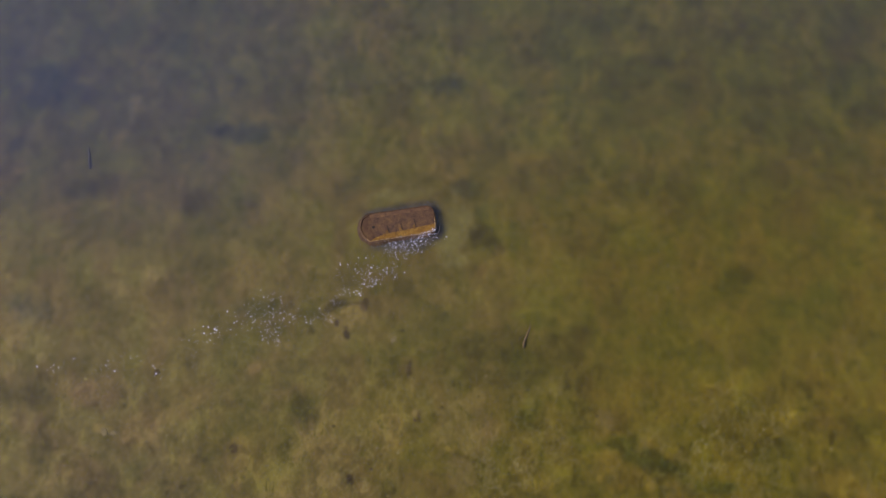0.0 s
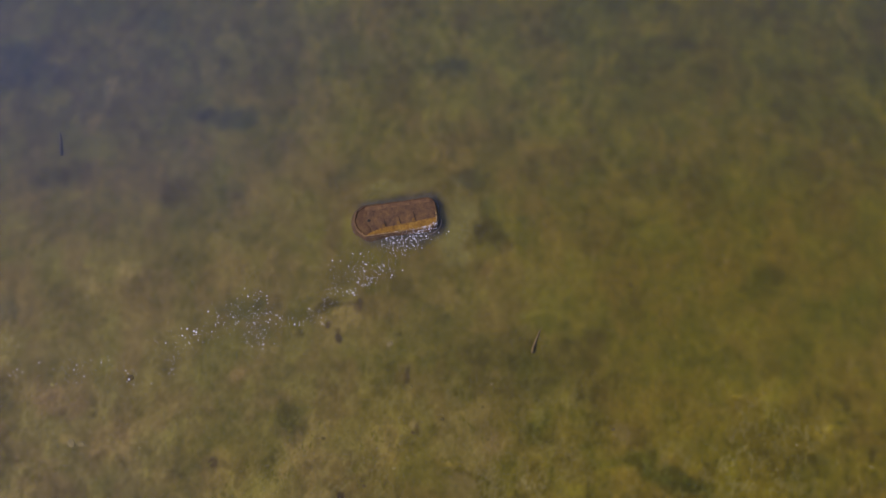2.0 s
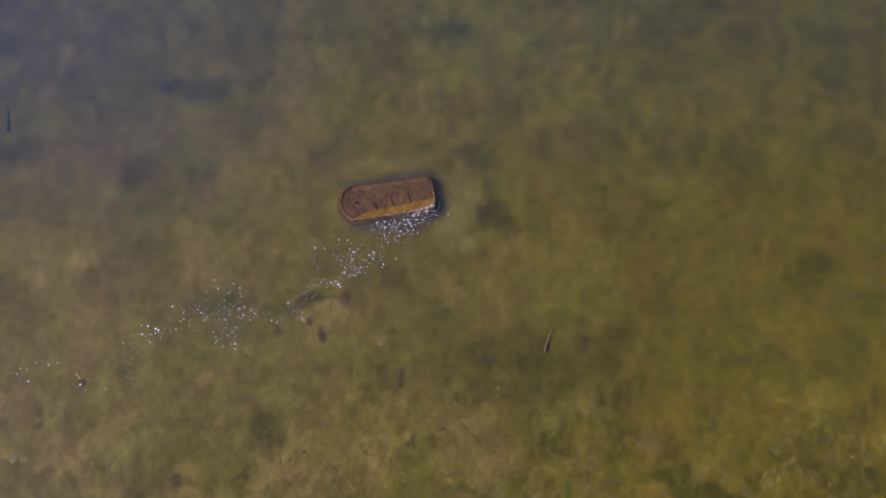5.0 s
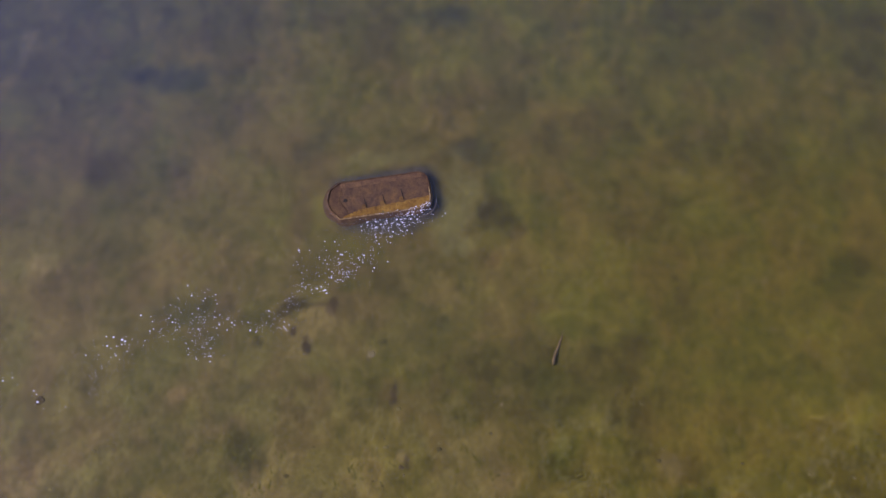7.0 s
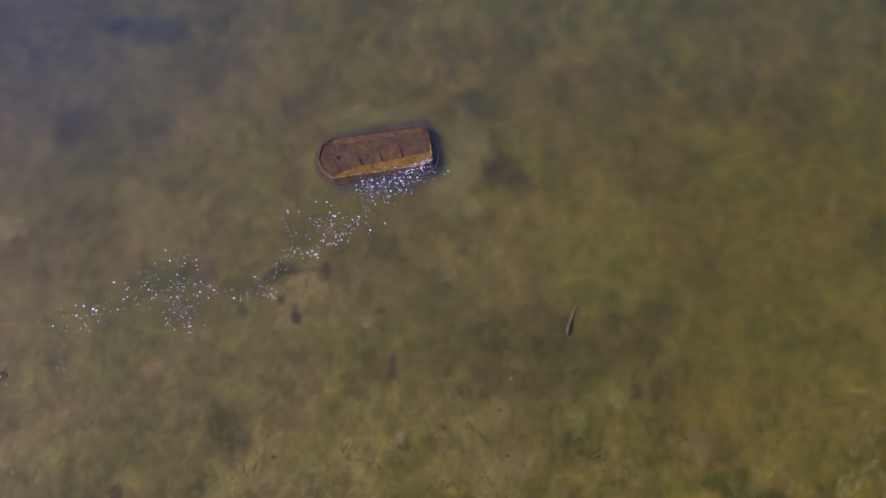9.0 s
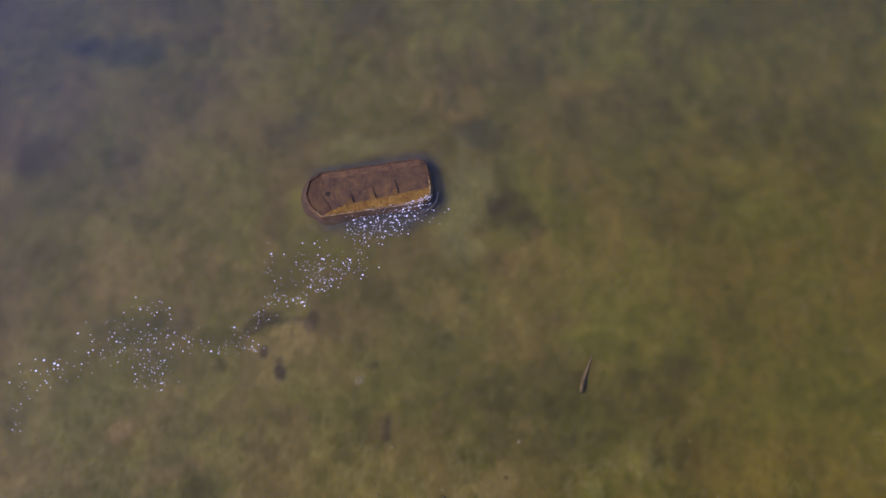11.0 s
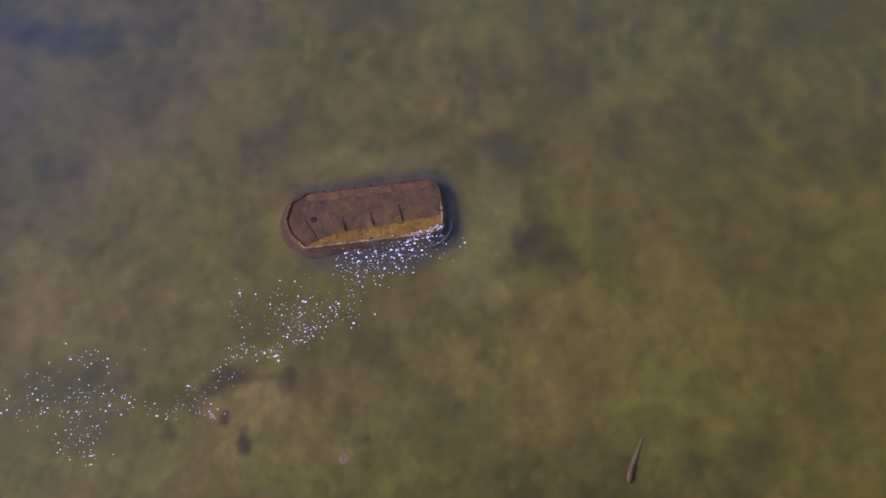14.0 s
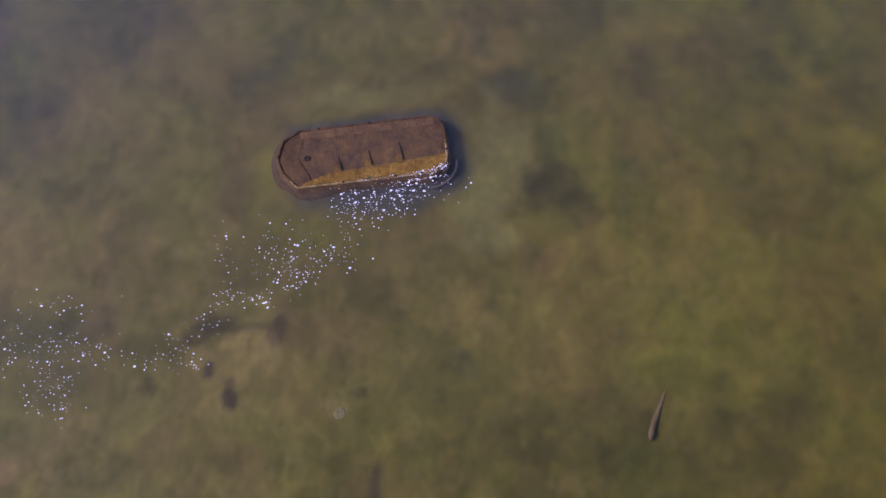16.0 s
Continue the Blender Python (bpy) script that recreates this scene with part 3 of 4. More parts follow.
patch(-13.63, 39.46, 0.28, 0.45, TAN, 0.40, 0.5)
patch(-15.99, 38.90, 0.47, 0.32, GOLD, 0.35, 0.7)
patch(-13.7, 31.2, 0.7, 1.0, BROWN, 0.40)
patch(-15.0, 29.7, 1.5, 1.0, BROWN, 0.60)
patch(-13.01, 31.55, 0.26, 0.28, TAN, 0.60, 0.5)
patch(-12.38, 31.09, 0.18, 0.50, SHADE, 0.50, 0.7)
patch(-11.8, 29.5, 0.9, 0.9, SHADE, 0.40)
patch(-10.3, 30.4, 1.0, 1.0, BROWN, 0.35)
patch(-9.5, 31.0, 0.7, 0.9, MOSS, 0.25)
patch(-6.5, 31.3, 1.3, 0.8, MOSS, 0.35)
patch(-9.24, 29.06, 0.35, 0.26, TAN, 0.40, 0.5)
patch(-2.73, 29.47, 0.25, 0.56, SHADE, 0.90, 0.7)
patch(-3.13, 31.24, 0.36, 0.58, GREEN, 0.35, 0.7)
patch(-2.27, 30.90, 0.36, 0.37, GOLD, 0.55, 0.7)
patch(-1.70, 31.29, 0.26, 0.27, BROWN, 0.50, 0.7)
patch(-3.21, 29.41, 0.43, 0.32, BROWN, 0.45, 0.7)
patch(-1.4, 32.8, 1.1, 0.8, SHADE, 0.22)
patch(-17.5, 44.5, 1.1, 1.5, DEEP, 0.40)
patch(-15.1, 44.9, 0.6, 0.6, GOLD, 0.40)
patch(-15.0, 46.8, 0.8, 1.0, GOLD, 0.22)
patch(-13.4, 49.1, 1.6, 1.5, DEEP, 0.35)
patch(-11.4, 46.6, 1.3, 1.2, MOSS, 0.22)
patch(-10.5, 44.4, 1.1, 1.2, GOLD, 0.15)
patch(-12.8, 42.8, 1.2, 1.2, BROWN, 0.18)
patch(-8.8, 46.1, 0.8, 0.9, DEEP, 0.40)
patch(-7.7, 46.9, 0.8, 0.7, DEEP, 0.35)
patch(-6.6, 47.6, 1.2, 0.6, DEEP, 0.22)
patch(-8.4, 48.7, 1.0, 0.8, GOLD, 0.18)
patch(-2.0, 46.8, 1.0, 0.7, SHADE, 0.22)
patch(-7.3, 43.7, 0.6, 0.4, SHADE, 0.30)
patch(-10.7, 41.0, 0.8, 1.1, MOSS, 0.22)
patch(-10.5, 39.3, 0.6, 0.9, MOSS, 0.35)
patch(8.4, 39.2, 1.3, 0.6, MOSS, 0.25)
patch(12.0, 39.6, 1.1, 0.7, SHADE, 0.18)
patch(5.8, 39.4, 0.9, 0.6, MOSS, 0.25)
patch(-1.1, 34.6, 1.2, 0.7, SHADE, 0.20)
patch(1.4, 31.6, 1.0, 0.8, GREEN, 0.20)
patch(-5.9, 33.1, 1.0, 0.7, MOSS, 0.20)
patch(-8.2, 37.5, 0.8, 0.7, SHADE, 0.22)
patch(-10.7, 36.0, 1.0, 0.7, BROWN, 0.20)

patch(0.0, 31.0, 6.5, 2.6, GREEN, 0.38)
patch(6.8, 30.2, 5.0, 2.8, SHADE, 0.36)
patch(12.0, 29.5, 4.0, 2.6, SHADE, 0.22)

# Dark mud washed out round the hull, with some of the hull's shade painted in.
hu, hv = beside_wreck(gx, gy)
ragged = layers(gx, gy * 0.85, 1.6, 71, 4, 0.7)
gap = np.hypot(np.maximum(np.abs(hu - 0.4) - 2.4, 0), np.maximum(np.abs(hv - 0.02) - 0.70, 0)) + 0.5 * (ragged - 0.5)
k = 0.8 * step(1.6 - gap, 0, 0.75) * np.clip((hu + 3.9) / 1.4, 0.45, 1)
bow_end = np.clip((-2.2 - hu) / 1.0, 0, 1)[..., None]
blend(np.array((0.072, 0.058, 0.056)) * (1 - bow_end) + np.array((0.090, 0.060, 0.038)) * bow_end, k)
# The bed is darker alongside the raised side.
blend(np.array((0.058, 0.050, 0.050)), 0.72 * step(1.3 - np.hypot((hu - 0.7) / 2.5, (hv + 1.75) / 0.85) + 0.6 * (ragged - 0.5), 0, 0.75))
# A scour hole, nearly black with silt and the hull's painted-in shadow, round the stern.
edge = np.hypot(np.maximum(np.abs(hu) - 3.2, 0), np.maximum(np.abs(hv + 0.2) - 1.2, 0))
blend(np.array((0.034, 0.030, 0.037)), 0.70 * (1 - step(edge + 0.3 * (ragged - 0.5), 0.15, 0.75)) * step(hu, 2.0, 3.2) * (1 - step(hv, 0.6, 1.5)))
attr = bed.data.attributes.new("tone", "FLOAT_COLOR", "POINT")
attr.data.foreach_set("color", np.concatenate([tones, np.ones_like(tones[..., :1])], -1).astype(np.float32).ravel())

water, hx, hy = sheet("water", graded(-48, 48, 1.0, 2500), graded(8, 76, 1.0, 2500), lambda x, y: 0 * x)
tagged(water, "calm shallow olive-green water over the muddy bed", "water", kind="structure")
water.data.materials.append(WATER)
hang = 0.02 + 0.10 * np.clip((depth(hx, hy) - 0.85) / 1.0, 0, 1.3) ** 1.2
# The left and right terms paint in blue sky haze, whatever the depth.
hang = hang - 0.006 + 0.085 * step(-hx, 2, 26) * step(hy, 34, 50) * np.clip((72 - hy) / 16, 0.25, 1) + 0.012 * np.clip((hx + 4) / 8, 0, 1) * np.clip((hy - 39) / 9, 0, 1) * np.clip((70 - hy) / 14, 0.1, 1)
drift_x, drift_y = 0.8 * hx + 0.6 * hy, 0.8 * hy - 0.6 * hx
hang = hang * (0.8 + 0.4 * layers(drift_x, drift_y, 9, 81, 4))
attr = water.data.attributes.new("silt_haze", "FLOAT", "POINT")
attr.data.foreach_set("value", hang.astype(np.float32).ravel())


# ---- the wreck ----
def rounded(corners, inset=0.0, bend=5):
    """A convex outline with rounded corners (x, y, radius), moved inwards by inset."""
    pts, n = [], len(corners)
    for k in range(n):
        p0, p1, p2 = (Vector(corners[(k + d) % n][:2]) for d in (-1, 0, 1))
        d1, d2 = (p1 - p0).normalized(), (p2 - p1).normalized()
        n1, n2 = Vector((-d1.y, d1.x)), Vector((-d2.y, d2.x))
        at = p1 + (n1 + n2) * (inset / (1 + n1.dot(n2)))
        r = max(corners[k][2] - inset, 0.03)
        turn = math.acos(max(-1, min(1, d1.dot(d2))))
        reach = r * math.tan(turn / 2)
        a, centre = at - d1 * reach, at - d1 * reach + n1 * r
        for s in range(bend + 1):
            q = turn * s / bend
            arm = a - centre
            pts.append(centre + Vector((arm.x * math.cos(q) - arm.y * math.sin(q), arm.x * math.sin(q) + arm.y * math.cos(q))))
    return pts


OUTLINE = [(-2.62, -1.33, 0.18), (3.16, -1.43, 0.75), (3.29, 1.16, 0.62), (-2.30, 1.24, 0.3), (-2.95, 0.88, 0.3), (-3.26, 0.10, 0.3), (-3.12, -0.58, 0.3)]


def rim_z(v):
    """The hull lists: its near side stands higher out of the water."""
    return 0.18 - 0.055 * v


def deck_z(u, v):
    return 0.08 - 0.035 * v


def band(rings):
    """Faces between closed rings of equal length."""
    verts, faces = [], []
    n = len(rings[0])
    for ring in rings:
        verts += ring
    for r in range(len(rings) - 1):
        for k in range(n):
            a, b = r * n + k, r * n + (k + 1) % n
            faces.append((a, b, b + n, a + n))
    return verts, faces


def trim(verts, faces):
    """Drops the vertices that no face uses."""
    used = sorted({k for face in faces for k in face})
    place = {k: i for i, k in enumerate(used)}
    return [verts[k] for k in used], [tuple(place[k] for k in face) for face in faces]


def soften(points, rounds):
    """Evens out a closed ring of points."""
    p = np.array(points)
    for _ in range(rounds):
        p = 0.5 * p + 0.25 * (np.roll(p, 1, 0) + np.roll(p, -1, 0))
    return [tuple(float(c) for c in row) for row in p]


def ring(inset, z, wobble=0.0, seed=5):
    pts = rounded(OUTLINE, inset)
    dense = []
    for k, p in enumerate(pts):
        q = pts[(k + 1) % len(pts)]
        steps = RING_STEPS[k]
        for s in range(steps):
            dense.append(p.lerp(q, s / steps))
    out = []
    for p in dense:
        w = wobble * (noise.noise(Vector((p.x * 1.9 + seed, p.y * 1.9, seed))))
        out.append((p.x * (1 + w * 0.3), p.y * (1 + w * 0.5), (z(p.y) if callable(z) else z) + w))
    return out


_base = rounded(OUTLINE)
RING_STEPS = [max(1, round((_base[(k + 1) % len(_base)] - p).length / 0.11)) for k, p in enumerate(_base)]
wreck = tagged(new("barge_wreck"), "rusty sunken steel barge hull, brown deck just above the water", "shipwreck")
wreck.matrix_world = pose(-3.95, 42.35, 0, 0, 0, 10.5)
v, f = band([soften(ring(-0.30, -1.15, 0.06), 25), soften(ring(-0.24, -0.62, 0.05), 20), soften(ring(-0.15, -0.30, 0.04), 10), soften(ring(-0.09, -0.08, 0.03), 4), ring(-0.03, lambda y: rim_z(y) - 0.06, 0.01), ring(0.03, lambda y: rim_z(y) - 0.01)])
part("hull_side", v, f, HULL, wreck, "weed-grown brown hull side widening under water", True)
v, f = band([ring(-0.045, lambda y: rim_z(y) - 0.05, 0.02), ring(-0.04, lambda y: rim_z(y) + 0.005, 0.03), ring(0.035, lambda y: rim_z(y) + 0.01, 0.03), ring(0.045, lambda y: deck_z(0, y) - 0.02)])
def low_side(face):
    u, w = (sum(v[k][c] for k in face) / 4 for c in (0, 1))
    return w > 0.0 or (w > -1.0 and u < 0)


for pick, mat, label in ((True, RUST_MID, "dull brown rim on the low side and round the bow"), (False, RUST_RIM_SHINE, "lighter golden rust-coloured rim")):
    part("gunwale", *trim(v, [face for face in f if low_side(face) == pick]), mat, wreck, label, True)
inner, outer = ring(-0.03, -0.03), soften(ring(-0.36, -0.34, 0.02), 30)
n = len(inner)
spread = [min(max((-0.2 - p[0]) / 2.2, 0), 1) for p in inner]
outer = [tuple(Vector(p).lerp(Vector(q), 0.15 + 0.85 * s)) for p, q, s in zip(inner, outer, spread)]
keep = [k for k in range(n) if spread[k] > 0.02 or spread[(k + 1) % n] > 0.02]
v, f = trim(inner + outer + [(x, y, z - 0.35) for x, y, z in outer], [(k + d, (k + 1) % n + d, (k + 1) % n + n + d, k + n + d) for k in keep for d in (0, n)])
part("bow_skirt", v, f, SKIRT, wreck, "brown weedy skirt round the bow just under water", True)
arc = [p for p in rounded(OUTLINE, -0.38, 8) if p.x > 2.2 and p.y < 0.2]
strake = []
for k, p in enumerate(arc):
    d = (arc[min(k + 1, len(arc) - 1)] - arc[max(k - 1, 0)]).normalized()
    out = Vector((d.y, -d.x))
    strake += [(p.x + out.x * o, p.y + out.y * o, z) for o, z in ((-0.05, -0.34), (-0.03, -0.25), (0.03, -0.25), (0.05, -0.34))]
faces = [(4 * k + q, 4 * k + q + 1, 4 * k + q + 5, 4 * k + q + 4) for k in range(len(arc) - 1) for q in range(3)]
part("rubbing_strake", strake, faces, STRAKE, wreck, "pale submerged strip round the stern")


def touches(u, w):
    """Whether a place lies close under the rim."""
    return u < -2.7 or u > 2.9 or w < -1.15 or w > 1.05


def plate(name, corners, height, mat, label, edge=0.0, step=0.09, thick=0.03, rough=0.012, seed=0):
    """A plate over a convex plan outline, clipped to the inside of the rim, with a ragged surface and a real edge."""
    bm = bmesh.new()
    us, vs = [c[0] for c in corners], [c[1] for c in corners]
    nu, nv = max(2, int((max(us) - min(us)) / step)), max(2, int((max(vs) - min(vs)) / step))
    grid = {}
    for i in range(nu + 1):
        for j in range(nv + 1):
            u, w = min(us) + (max(us) - min(us)) * i / nu, min(vs) + (max(vs) - min(vs)) * j / nv
            grid[i, j] = bm.verts.new((u, w, 0))
    for i in range(nu):
        for j in range(nv):
            bm.faces.new((grid[i, j], grid[i + 1, j], grid[i + 1, j + 1], grid[i, j + 1]))
    cuts = [Vector(c) for c in corners]
    border = rounded(OUTLINE, 0.055)
    for loop in (cuts, border):
        for p, q in zip(loop, loop[1:] + loop[:1]):
            d = q - p
            if d.length < 1e-5:
                continue
            bmesh.ops.bisect_plane(bm, geom=bm.verts[:] + bm.edges[:] + bm.faces[:], plane_co=(p.x, p.y, 0), plane_no=(d.y, -d.x, 0), clear_outer=True)
    for vert in bm.verts:
        u, w = vert.co.x, vert.co.y
        n = noise.fractal(Vector((u * 2.2 + seed, w * 2.2, seed)), 1.0, 2.0, 4)
        if edge and not touches(u, w):
            vert.co.y += edge * noise.fractal(Vector((u * 3.5, w * 1.5 + seed, 8)), 0.9, 2.0, 4)
        vert.co.z = height(u, w) + rough * n
    rim = [e for e in bm.edges if e.is_boundary]
    down = bmesh.ops.extrude_edge_only(bm, edges=rim)["geom"]
    for g in down:
        if isinstance(g, bmesh.types.BMVert):
            g.co.z -= thick
    me = bpy.data.meshes.new(name)
    bm.to_mesh(me)
    bm.free()
    ob = new(name, me)
    me.materials.append(mat)
    ob.parent = wreck
    return tagged(ob, label)


# Deck plates, dark with wet, then the dry strip along the near side, its tabs, the bow plate and the far strip.
for a, b, s in ((-3.3, -0.92, 1), (-0.914, 0.30, 2), (0.306, 1.48, 3), (1.486, 3.35, 4)):
    plate("deck_plate", [(a, -1.5), (b, -1.5), (b, 1.3), (a, 1.3)], deck_z, RUST_WET, "dark brown wet rusted deck plate", rough=0.02, seed=s * 7)
near_edge = -0.72


def strip_z(u, w):
    k = min(max((near_edge - w) / 0.6, 0), 1)
    return deck_z(u, w) + 0.03 + k * (rim_z(w) - deck_z(u, w) - 0.03)


plate("side_strip", [(-2.75, -1.5), (3.4, -1.5), (3.4, -0.60), (-1.3, -0.84), (-2.2, -1.06)], strip_z, RUST_DRY, "dry orange rust strip along the raised side", edge=0.08, step=0.05, thick=0.03, rough=0.03, seed=3)
plate("far_strip", [(-2.3, 0.85), (2.9, 0.80), (2.9, 1.3), (-2.3, 1.3)], lambda u, w: deck_z(u, w) + 0.008 + 0.18 * max(w - 0.85, 0), FLANGE, "brown flange along the low side", edge=0.05, rough=0.015, seed=9)
# The bow margin, notched in a V where the hold begins.
for side, lift in ((((-3.4, -1.4), (-2.02, -1.4), (-2.16, -0.72), (-2.50, 0.0), (-3.4, 0.0)), 0.062), (((-3.4, 0.004), (-2.50, 0.004), (-2.26, 0.62), (-2.0, 1.4), (-3.4, 1.4)), 0.020)):
    plate("bow_plate", list(side), lambda u, w: deck_z(u, w) + lift, RUST_MID, "raised brown plate over the bow", step=0.07, thick=0.05, rough=0.012, seed=15)
# Knees between the bays: a short bracket plate and a thin rib that sinks into the floor, its black standing in for the
# bracket's shade.
for u, top in ((-0.88, -0.04), (0.30, 0.02), (1.51, 0.22)):
    low = -0.91 + 0.055 * (u + 0.9)
    plate("knee", [(u - 0.31, low), (u - 0.01, low), (u - 0.01, low + 0.40), (u - 0.25, low + 0.37)], lambda a, b: deck_z(a, b) + 0.04 - 0.06 * max(0.0, b + 0.72), RUST_TAB, "rust-brown bracket plate between the bays", edge=0.05, step=0.05, thick=0.06, rough=0.015, seed=u * 3)
    verts, faces, n = [], [], 10
    for k in range(n + 1):
        w = low + 0.16 + (top - low - 0.16) * k / n
        h = 0.085 * (1 - k / n) + 0.012
        z0 = deck_z(u, w) - 0.01
        verts += [(u + du - 0.05 * k / n, w, z) for du, z in ((-0.02, z0), (-0.02, z0 + h), (0.02, z0 + h), (0.02, z0))]
    for k in range(n):
        faces += [(4 * k + q, 4 * k + q + 1, 4 * k + q + 5, 4 * k + q + 4) for q in range(3)]
    faces += [(0, 1, 2, 3), (4 * n + 3, 4 * n + 2, 4 * n + 1, 4 * n)]
    part("rib", verts, faces, RUST_BLACK, wreck, "thin frame rib, black for the shade beside the bracket")


def lathe(profile, n=12):
    """A turned shape from (radius, z) points, closed at both ends."""
    verts = [(r * math.cos(2 * math.pi * k / n), r * math.sin(2 * math.pi * k / n), z) for r, z in profile for k in range(n)]
    faces = [(r * n + k, r * n + (k + 1) % n, (r + 1) * n + (k + 1) % n, (r + 1) * n + k) for r in range(len(profile) - 1) for k in range(n)]
    faces += [tuple(range(n))[::-1], tuple((len(profile) - 1) * n + k for k in range(n))]
    return verts, faces


v, f = lathe([(0.135, 0), (0.125, 0.05), (0.10, 0.06), (0.05, 0.045), (0.02, 0.04)], 16)
bitt = part("deck_pipe", v, f, RUST_BLACK, wreck, "short black rusted pipe stump", True)
bitt.location = (-2.12, -0.02, deck_z(0, 0) - 0.01)
v, f = lathe([(0.05, 0), (0.045, 0.07), (0.07, 0.08), (0.06, 0.11), (0.02, 0.12)], 10)
stub = part("mooring_stub", v, f, STONE, wreck, "pale stub on the near rim", True)
stub.location = (0.08, -1.33, rim_z(-1.33))
v, f = lathe([(0.038, 0), (0.04, 0.045), (0.02, 0.065)], 8)
bolt_mesh = mesh_from("bolt", v, f, False)
bolt_mesh.materials.append(RUST_BLACK)
rng = random.Random(4)
track = ring(0.0, 0.0)
for k in range(2, len(track), 3):
    if rng.random() < 0.55:
        continue
    u, w, _ = track[k]
    bolt = new("bolt", bolt_mesh)
    bolt.parent = wreck
    size = rng.uniform(0.45, 1.1)
    bolt.matrix_local = pose(u, w, rim_z(w) + 0.012, rng.uniform(-12, 12), rng.uniform(-12, 12), 0) @ Matrix.Diagonal((size, size, size, 1))


# ---- logs, rocks and flecks ----
def log(name, foot, head, r0, r1, mat, label, seed):
    """A worn trunk from its buried foot to its broken head."""
    foot, head = Vector(foot), Vector(head)
    length = (head - foot).length
    verts, faces, n, rows = [], [], 12, 14
    for k in range(rows + 1):
        s = k / rows
        for q in range(n):
            a = 2 * math.pi * q / n
            r = (r0 + (r1 - r0) * s) * (1 + 0.4 * noise.noise(Vector((math.cos(a) * 1.4 + seed, math.sin(a) * 1.4, s * 4))))
            z = length * s + (0.16 * noise.noise(Vector((math.cos(a) * 2, math.sin(a) * 2, seed))) if k == rows else 0)
            bend = 0.06 * math.sin(s * 3 + seed)
            verts.append((r * math.cos(a) + bend, r * math.sin(a), z))
    for k in range(rows):
        faces += [(k * n + q, k * n + (q + 1) % n, (k + 1) * n + (q + 1) % n, (k + 1) * n + q) for q in range(n)]
    for k, (s, wide) in enumerate(((0.04, 0.86), (0.085, 0.55), (0.11, 0.15))):
        for q in range(n):
            x, y, z = verts[rows * n + q]
            verts.append((x * wide, y * wide, z + s * length))
        top = (rows + k) * n
        faces += [(top + q, top + (q + 1) % n, top + n + (q + 1) % n, top + n + q) for q in range(n)]
    faces.append(tuple((rows + 3) * n + q for q in range(n)))
    ob = new(name, mesh_from(name, verts, faces, True))
    ob.data.materials.append(mat)
    ob.matrix_world = Matrix.Translation(foot) @ (head - foot).to_track_quat("Z", "Y").to_matrix().to_4x4()
    return tagged(ob, label, "log")


log("log", (7.52, 33.7, -0.86), (6.87, 31.58, -0.59), 0.03, 0.12, WOOD, "grey-brown broken log slanting up out of the water", 2)
log("log", (-32.18, 50.91, -1.45), (-31.59, 48.26, -1.1), 0.06, 0.14, WOOD_DARK, "dark waterlogged log sunk in deeper water", 7)


def rock(x, y, z, size, flat, mat, label, seed):
    bm = bmesh.new()
    bmesh.ops.create_icosphere(bm, subdivisions=3, radius=1)
    for vert in bm.verts:
        p = vert.co.normalized()
        k = 1 + 0.35 * noise.fractal(p * 1.3 + Vector((seed, seed * 2, 0)), 1.0, 2.0, 4)
        vert.co = Vector((p.x * k * size, p.y * k * size * 0.85, p.z * k * size * flat))
    me = bpy.data.meshes.new("rock")
    bm.to_mesh(me)
    bm.free()
    me.polygons.foreach_set("use_smooth", [True] * len(me.polygons))
    me.materials.append(mat)
    ob = new("rock", me)
    ob.matrix_world = pose(x, y, z, 0, 0, seed * 37)
    return tagged(ob, label, "rock")


rock(-23.85, 29.1, float(bed_height(-23.85, 29.1)) - 0.03, 0.30, 0.35, ROCK, "dark weedy boulder under the surface", 1)
for x, y, size, k in ((3.92, 23.0, 0.15, 2), (-2.2, 25.15, 0.26, 3), (-5.8, 21.0, 0.24, 6)):
    rock(x, y, float(bed_height(x, y)) - 0.04, size, 0.2, ROCK, "small brown weed-covered rock on the bed", k)
for x, y, size, k in ((-4.22, 32.0, 0.34, 7), (-27.7, 24.05, 0.42, 8), (-27.0, 23.95, 0.36, 9), (-32.6, 31.6, 0.25, 10), (3.6, 28.9, 0.22, 11)):
    rock(x, y, float(bed_height(x, y)) - 0.03, size, 0.14, STONE, "flat pale sandy stone on the bed", k)


def scatter_spots(n, seed, keep):
    """Places on the bed within the plan, kept by a chance that keep(x, y) gives."""
    r = np.random.RandomState(seed)
    x, y = r.uniform(-44, 44, n), r.uniform(14, 70, n)
    ok = r.rand(n) < keep(x, y)
    x, y = x[ok], y[ok]
    return r, x, y, bed_height(x, y)


def clear_of_wreck(x, y):
    u, w = beside_wreck(x, y)
    return (np.abs(u) > 4.3) | (np.abs(w) > 2.3)


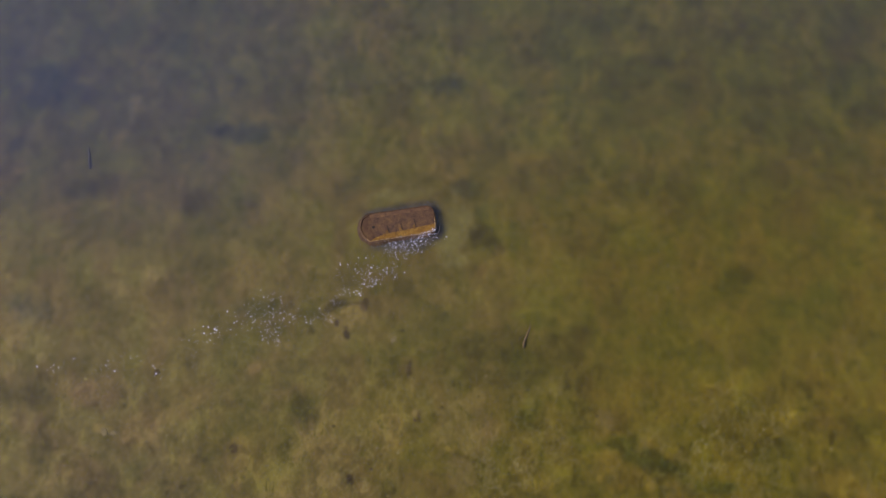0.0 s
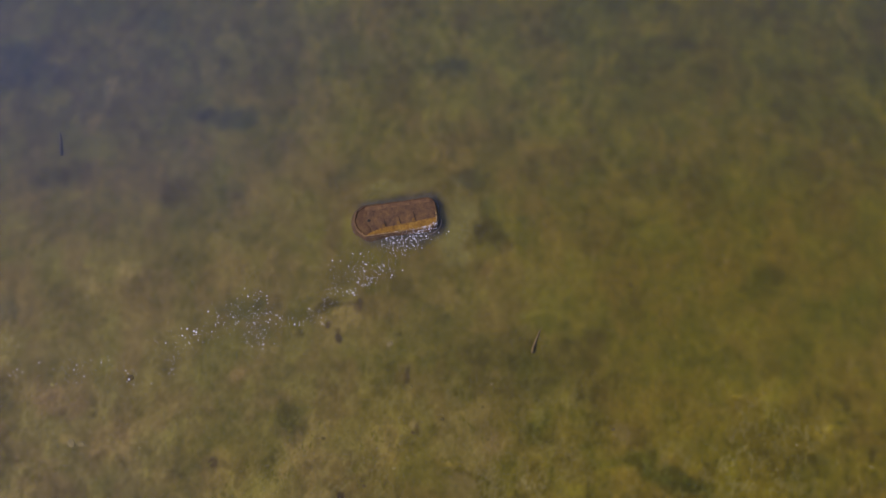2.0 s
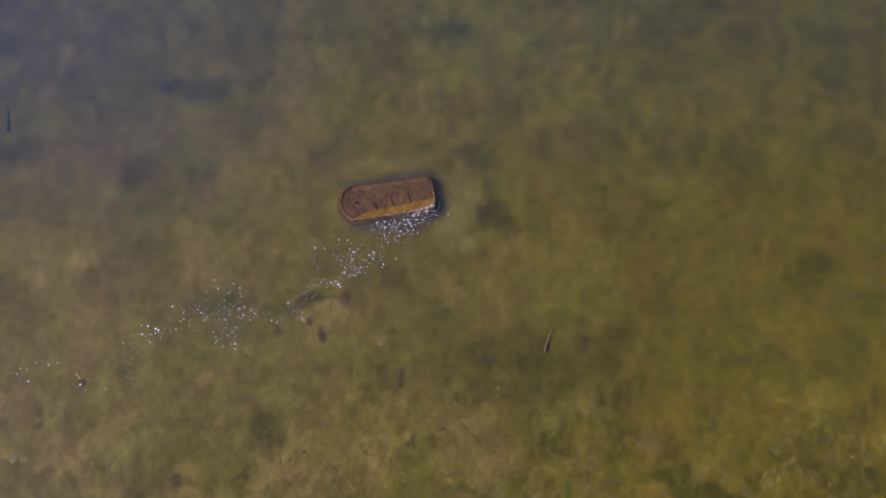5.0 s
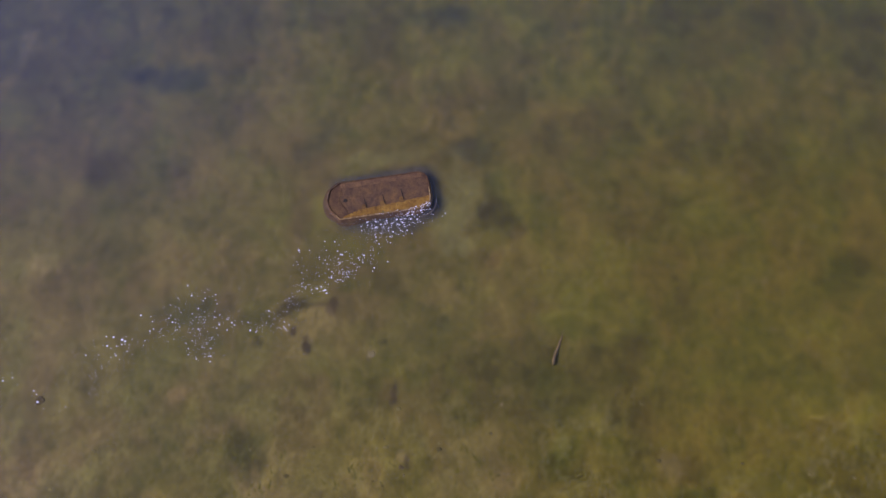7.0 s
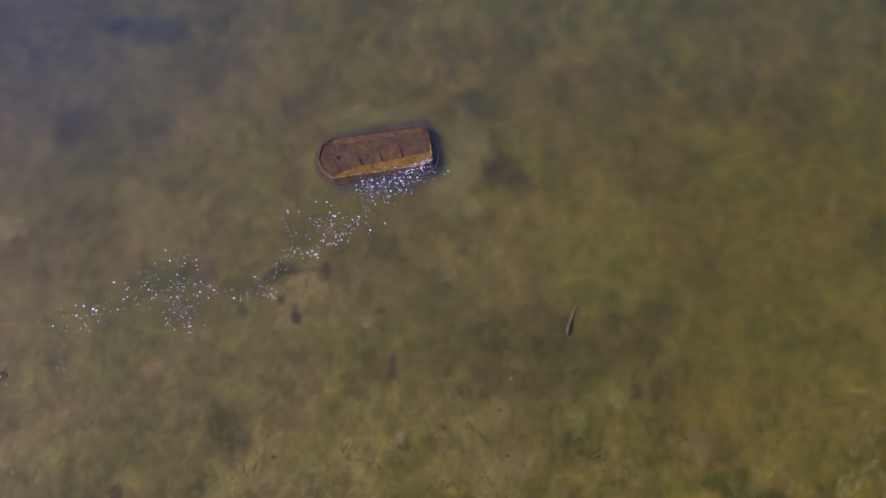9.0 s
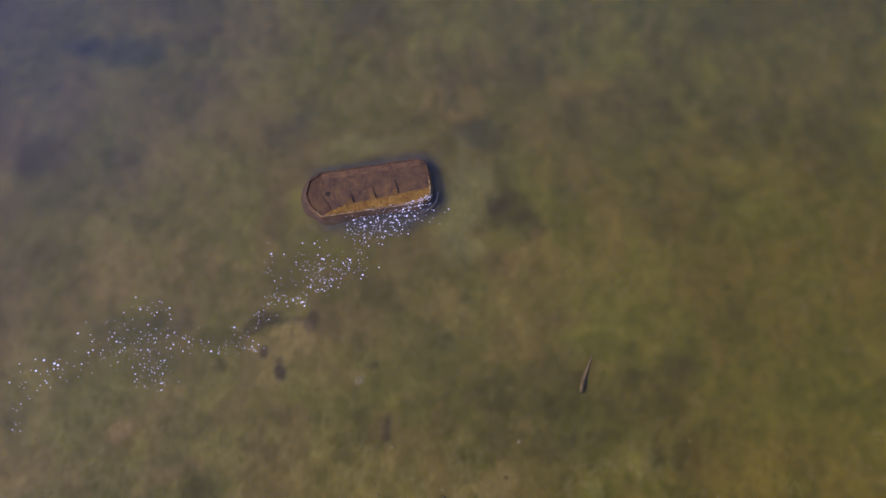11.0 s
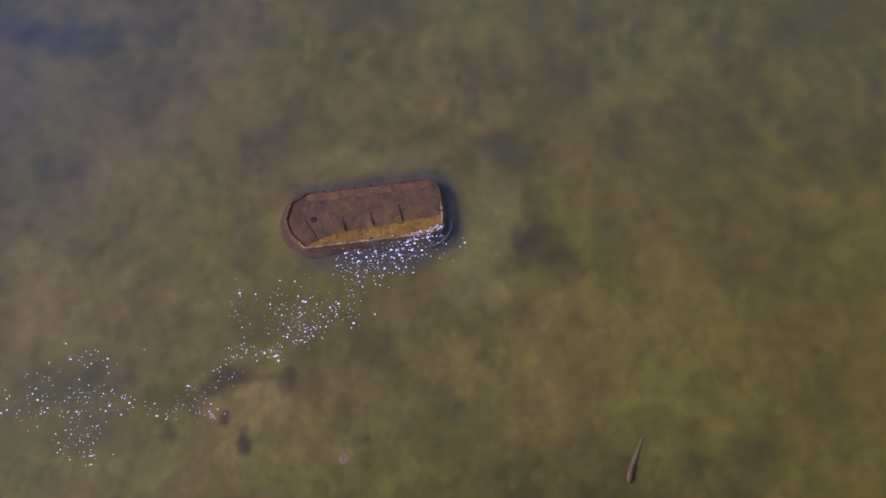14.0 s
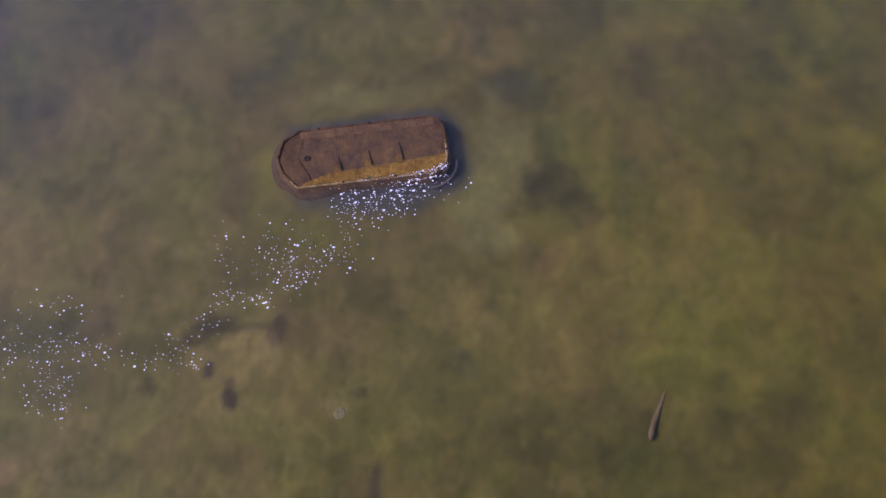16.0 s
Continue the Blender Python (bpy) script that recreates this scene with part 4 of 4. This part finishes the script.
# Weed tufts: thin blades that lie over with the drift, thicker on the near right.
r, xs, ys, zs = scatter_spots(14000, 3, lambda x, y: clear_of_wreck(x, y) * np.clip(2.2 * layers(x, y, 3.5, 91, 3) - 0.75, 0, 1) * np.clip((28 - y) / 4, 0, 1))
verts, faces = [], []
for x, y, z in zip(xs, ys, zs):
    for _ in range(5):
        a, length, wide = 1.3 + r.normal(0, 0.5), r.uniform(0.2, 0.6), r.uniform(0.025, 0.06)
        px, py = x + r.normal(0, 0.12), y + r.normal(0, 0.14)
        c, d, base = math.cos(a), math.sin(a), len(verts)
        lift = r.uniform(0.015, 0.035)
        for s in (0.0, 0.5, 1.0):
            half, up = wide * (1 - 0.75 * s), lift * (1 - (1 - s) ** 2)
            bend = 0.12 * s * s * math.sin(x * 3)
            verts += [(px + c * length * s - d * (half + bend), py + d * length * s + c * (half + bend), z - 0.02 + up), (px + c * length * s + d * (half - bend), py + d * length * s - c * (half - bend), z - 0.02 + up)]
        faces += [(base, base + 1, base + 3, base + 2), (base + 2, base + 3, base + 5, base + 4)]
weed = new("bottom_weed", mesh_from("bottom_weed", verts, faces, True))
weed.data.materials.append(WEED)
tagged(weed, "low olive weed tufts growing on the bed", "weed", kind="stuff")

# Small stones and bits of shell, mostly on the near bed.
r, xs, ys, zs = scatter_spots(3600, 8, lambda x, y: clear_of_wreck(x, y) * np.clip(2.4 * layers(x, y, 4.0, 131, 3) - 0.8, 0, 1) * np.clip((31 - y) / 6, 0, 1))
verts, faces = [], []
for x, y, z in zip(xs, ys, zs):
    size, base = min(0.03 + r.exponential(0.035), 0.16), len(verts)
    for wide, up in ((1.0, -0.1), (0.8, 0.12), (0.3, 0.2)):
        for k in range(6):
            a = math.pi * k / 3
            d = size * wide * r.uniform(0.75, 1.2)
            verts.append((x + d * math.cos(a) * 1.3, y + d * math.sin(a), z + up * size))
    for lev in range(2):
        faces += [(base + lev * 6 + k, base + lev * 6 + (k + 1) % 6, base + lev * 6 + 6 + (k + 1) % 6, base + lev * 6 + 6 + k) for k in range(6)]
    faces.append(tuple(base + 12 + k for k in range(6)))
gravel = new("bed_gravel", mesh_from("bed_gravel", verts, faces, True))
gravel.data.materials.append(GRAVEL)
tagged(gravel, "scattered small ochre stones and shell on the bed", "gravel", kind="stuff")

# White flecks, foam and sun glints modelled as specks, that trail from the wreck towards the left.
fleck_verts, fleck_faces = [], []
fleck_rng = np.random.RandomState(12)


def fleck_cluster(x, y, sx, sy, n, level=0.0):
    grow = 1.45 if x < -18 else 1.1
    for _ in range(int(n * (0.92 if y > 39 else 1.3))):
        px, py = x + fleck_rng.normal(0, 1.15 * sx), y + fleck_rng.normal(0, 1.15 * sy)
        size = grow * min(0.0078 + fleck_rng.exponential(0.0078), 0.046) * (0.75 if level else 1.0)
        base, sides = len(fleck_verts), 7
        for rr, zz in ((1.0, 0.003), (0.75, 0.4), (0.3, 0.62)):
            for k in range(sides):
                a = 2 * math.pi * k / sides + fleck_rng.normal(0, 0.1)
                fleck_verts.append((px + size * rr * math.cos(a) * 1.15, py + size * rr * math.sin(a), level + max(zz * size, 0.003)))
        for lev in range(2):
            for k in range(sides):
                p0, p1 = base + lev * sides + k, base + lev * sides + (k + 1) % sides
                fleck_faces.append((p0, p1, p1 + sides, p0 + sides))
        fleck_faces.append(tuple(base + 2 * sides + k for k in range(sides)))


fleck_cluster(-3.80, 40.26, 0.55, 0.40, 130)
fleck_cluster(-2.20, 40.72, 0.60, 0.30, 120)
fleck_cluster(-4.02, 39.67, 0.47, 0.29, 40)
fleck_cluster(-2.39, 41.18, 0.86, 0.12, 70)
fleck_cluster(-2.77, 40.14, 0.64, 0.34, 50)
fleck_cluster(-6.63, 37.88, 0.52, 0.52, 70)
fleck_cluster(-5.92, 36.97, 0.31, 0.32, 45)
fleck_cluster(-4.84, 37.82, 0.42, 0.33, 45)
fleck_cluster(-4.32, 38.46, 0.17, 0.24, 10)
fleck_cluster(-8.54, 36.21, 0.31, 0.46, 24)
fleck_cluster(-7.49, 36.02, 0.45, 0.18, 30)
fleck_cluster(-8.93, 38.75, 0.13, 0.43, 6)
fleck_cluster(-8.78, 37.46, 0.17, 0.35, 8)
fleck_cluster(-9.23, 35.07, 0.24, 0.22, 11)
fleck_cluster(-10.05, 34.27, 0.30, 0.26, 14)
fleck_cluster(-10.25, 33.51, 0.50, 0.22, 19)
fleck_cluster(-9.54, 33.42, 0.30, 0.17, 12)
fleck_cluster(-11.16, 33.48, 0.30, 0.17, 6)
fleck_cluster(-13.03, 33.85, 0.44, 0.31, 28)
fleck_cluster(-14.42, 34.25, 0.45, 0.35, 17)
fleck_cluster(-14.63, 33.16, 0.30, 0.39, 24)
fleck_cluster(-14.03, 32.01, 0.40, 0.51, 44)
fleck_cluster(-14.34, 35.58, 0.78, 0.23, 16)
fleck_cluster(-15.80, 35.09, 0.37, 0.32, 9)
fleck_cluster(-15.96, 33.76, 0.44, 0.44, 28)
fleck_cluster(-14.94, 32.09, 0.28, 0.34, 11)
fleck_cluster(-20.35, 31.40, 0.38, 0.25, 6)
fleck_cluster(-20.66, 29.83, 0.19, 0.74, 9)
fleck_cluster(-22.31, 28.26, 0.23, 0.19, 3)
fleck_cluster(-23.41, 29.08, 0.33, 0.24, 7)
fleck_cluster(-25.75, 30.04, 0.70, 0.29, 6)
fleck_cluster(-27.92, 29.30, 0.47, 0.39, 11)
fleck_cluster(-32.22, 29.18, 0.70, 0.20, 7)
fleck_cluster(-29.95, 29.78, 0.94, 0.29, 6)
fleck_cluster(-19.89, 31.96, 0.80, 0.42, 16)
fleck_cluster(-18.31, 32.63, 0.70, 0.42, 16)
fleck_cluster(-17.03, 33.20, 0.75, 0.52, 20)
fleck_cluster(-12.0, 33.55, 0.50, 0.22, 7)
# Lone flecks.
fleck_cluster(6.92, 45.26, 0.02, 0.02, 1)
fleck_cluster(11.17, 40.93, 0.02, 0.02, 1)
fleck_cluster(2.44, 45.15, 0.02, 0.02, 1)
fleck_cluster(-4.14, 34.13, 0.02, 0.02, 1)
fleck_cluster(10.09, 42.49, 0.02, 0.02, 1)
# A line of flecks for the glints where ripples lap at the near side by the stern.
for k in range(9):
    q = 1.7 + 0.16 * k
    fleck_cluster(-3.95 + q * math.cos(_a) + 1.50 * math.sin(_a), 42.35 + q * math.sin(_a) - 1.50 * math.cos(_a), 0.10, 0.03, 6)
# Flecks set along the raised rim in place of sun glints on the wet metal.
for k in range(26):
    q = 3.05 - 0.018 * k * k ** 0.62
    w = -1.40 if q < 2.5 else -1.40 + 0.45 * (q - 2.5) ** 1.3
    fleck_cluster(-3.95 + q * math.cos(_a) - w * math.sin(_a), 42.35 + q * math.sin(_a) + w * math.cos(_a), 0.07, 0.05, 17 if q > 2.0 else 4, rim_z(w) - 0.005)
foam = new("foam_glint_flecks", mesh_from("foam_glint_flecks", fleck_verts, fleck_faces, True))
foam.data.materials.append(FOAM_GLINT)
tagged(foam, "white flecks on water and rim, foam and modelled sun glints", "foam", kind="stuff")
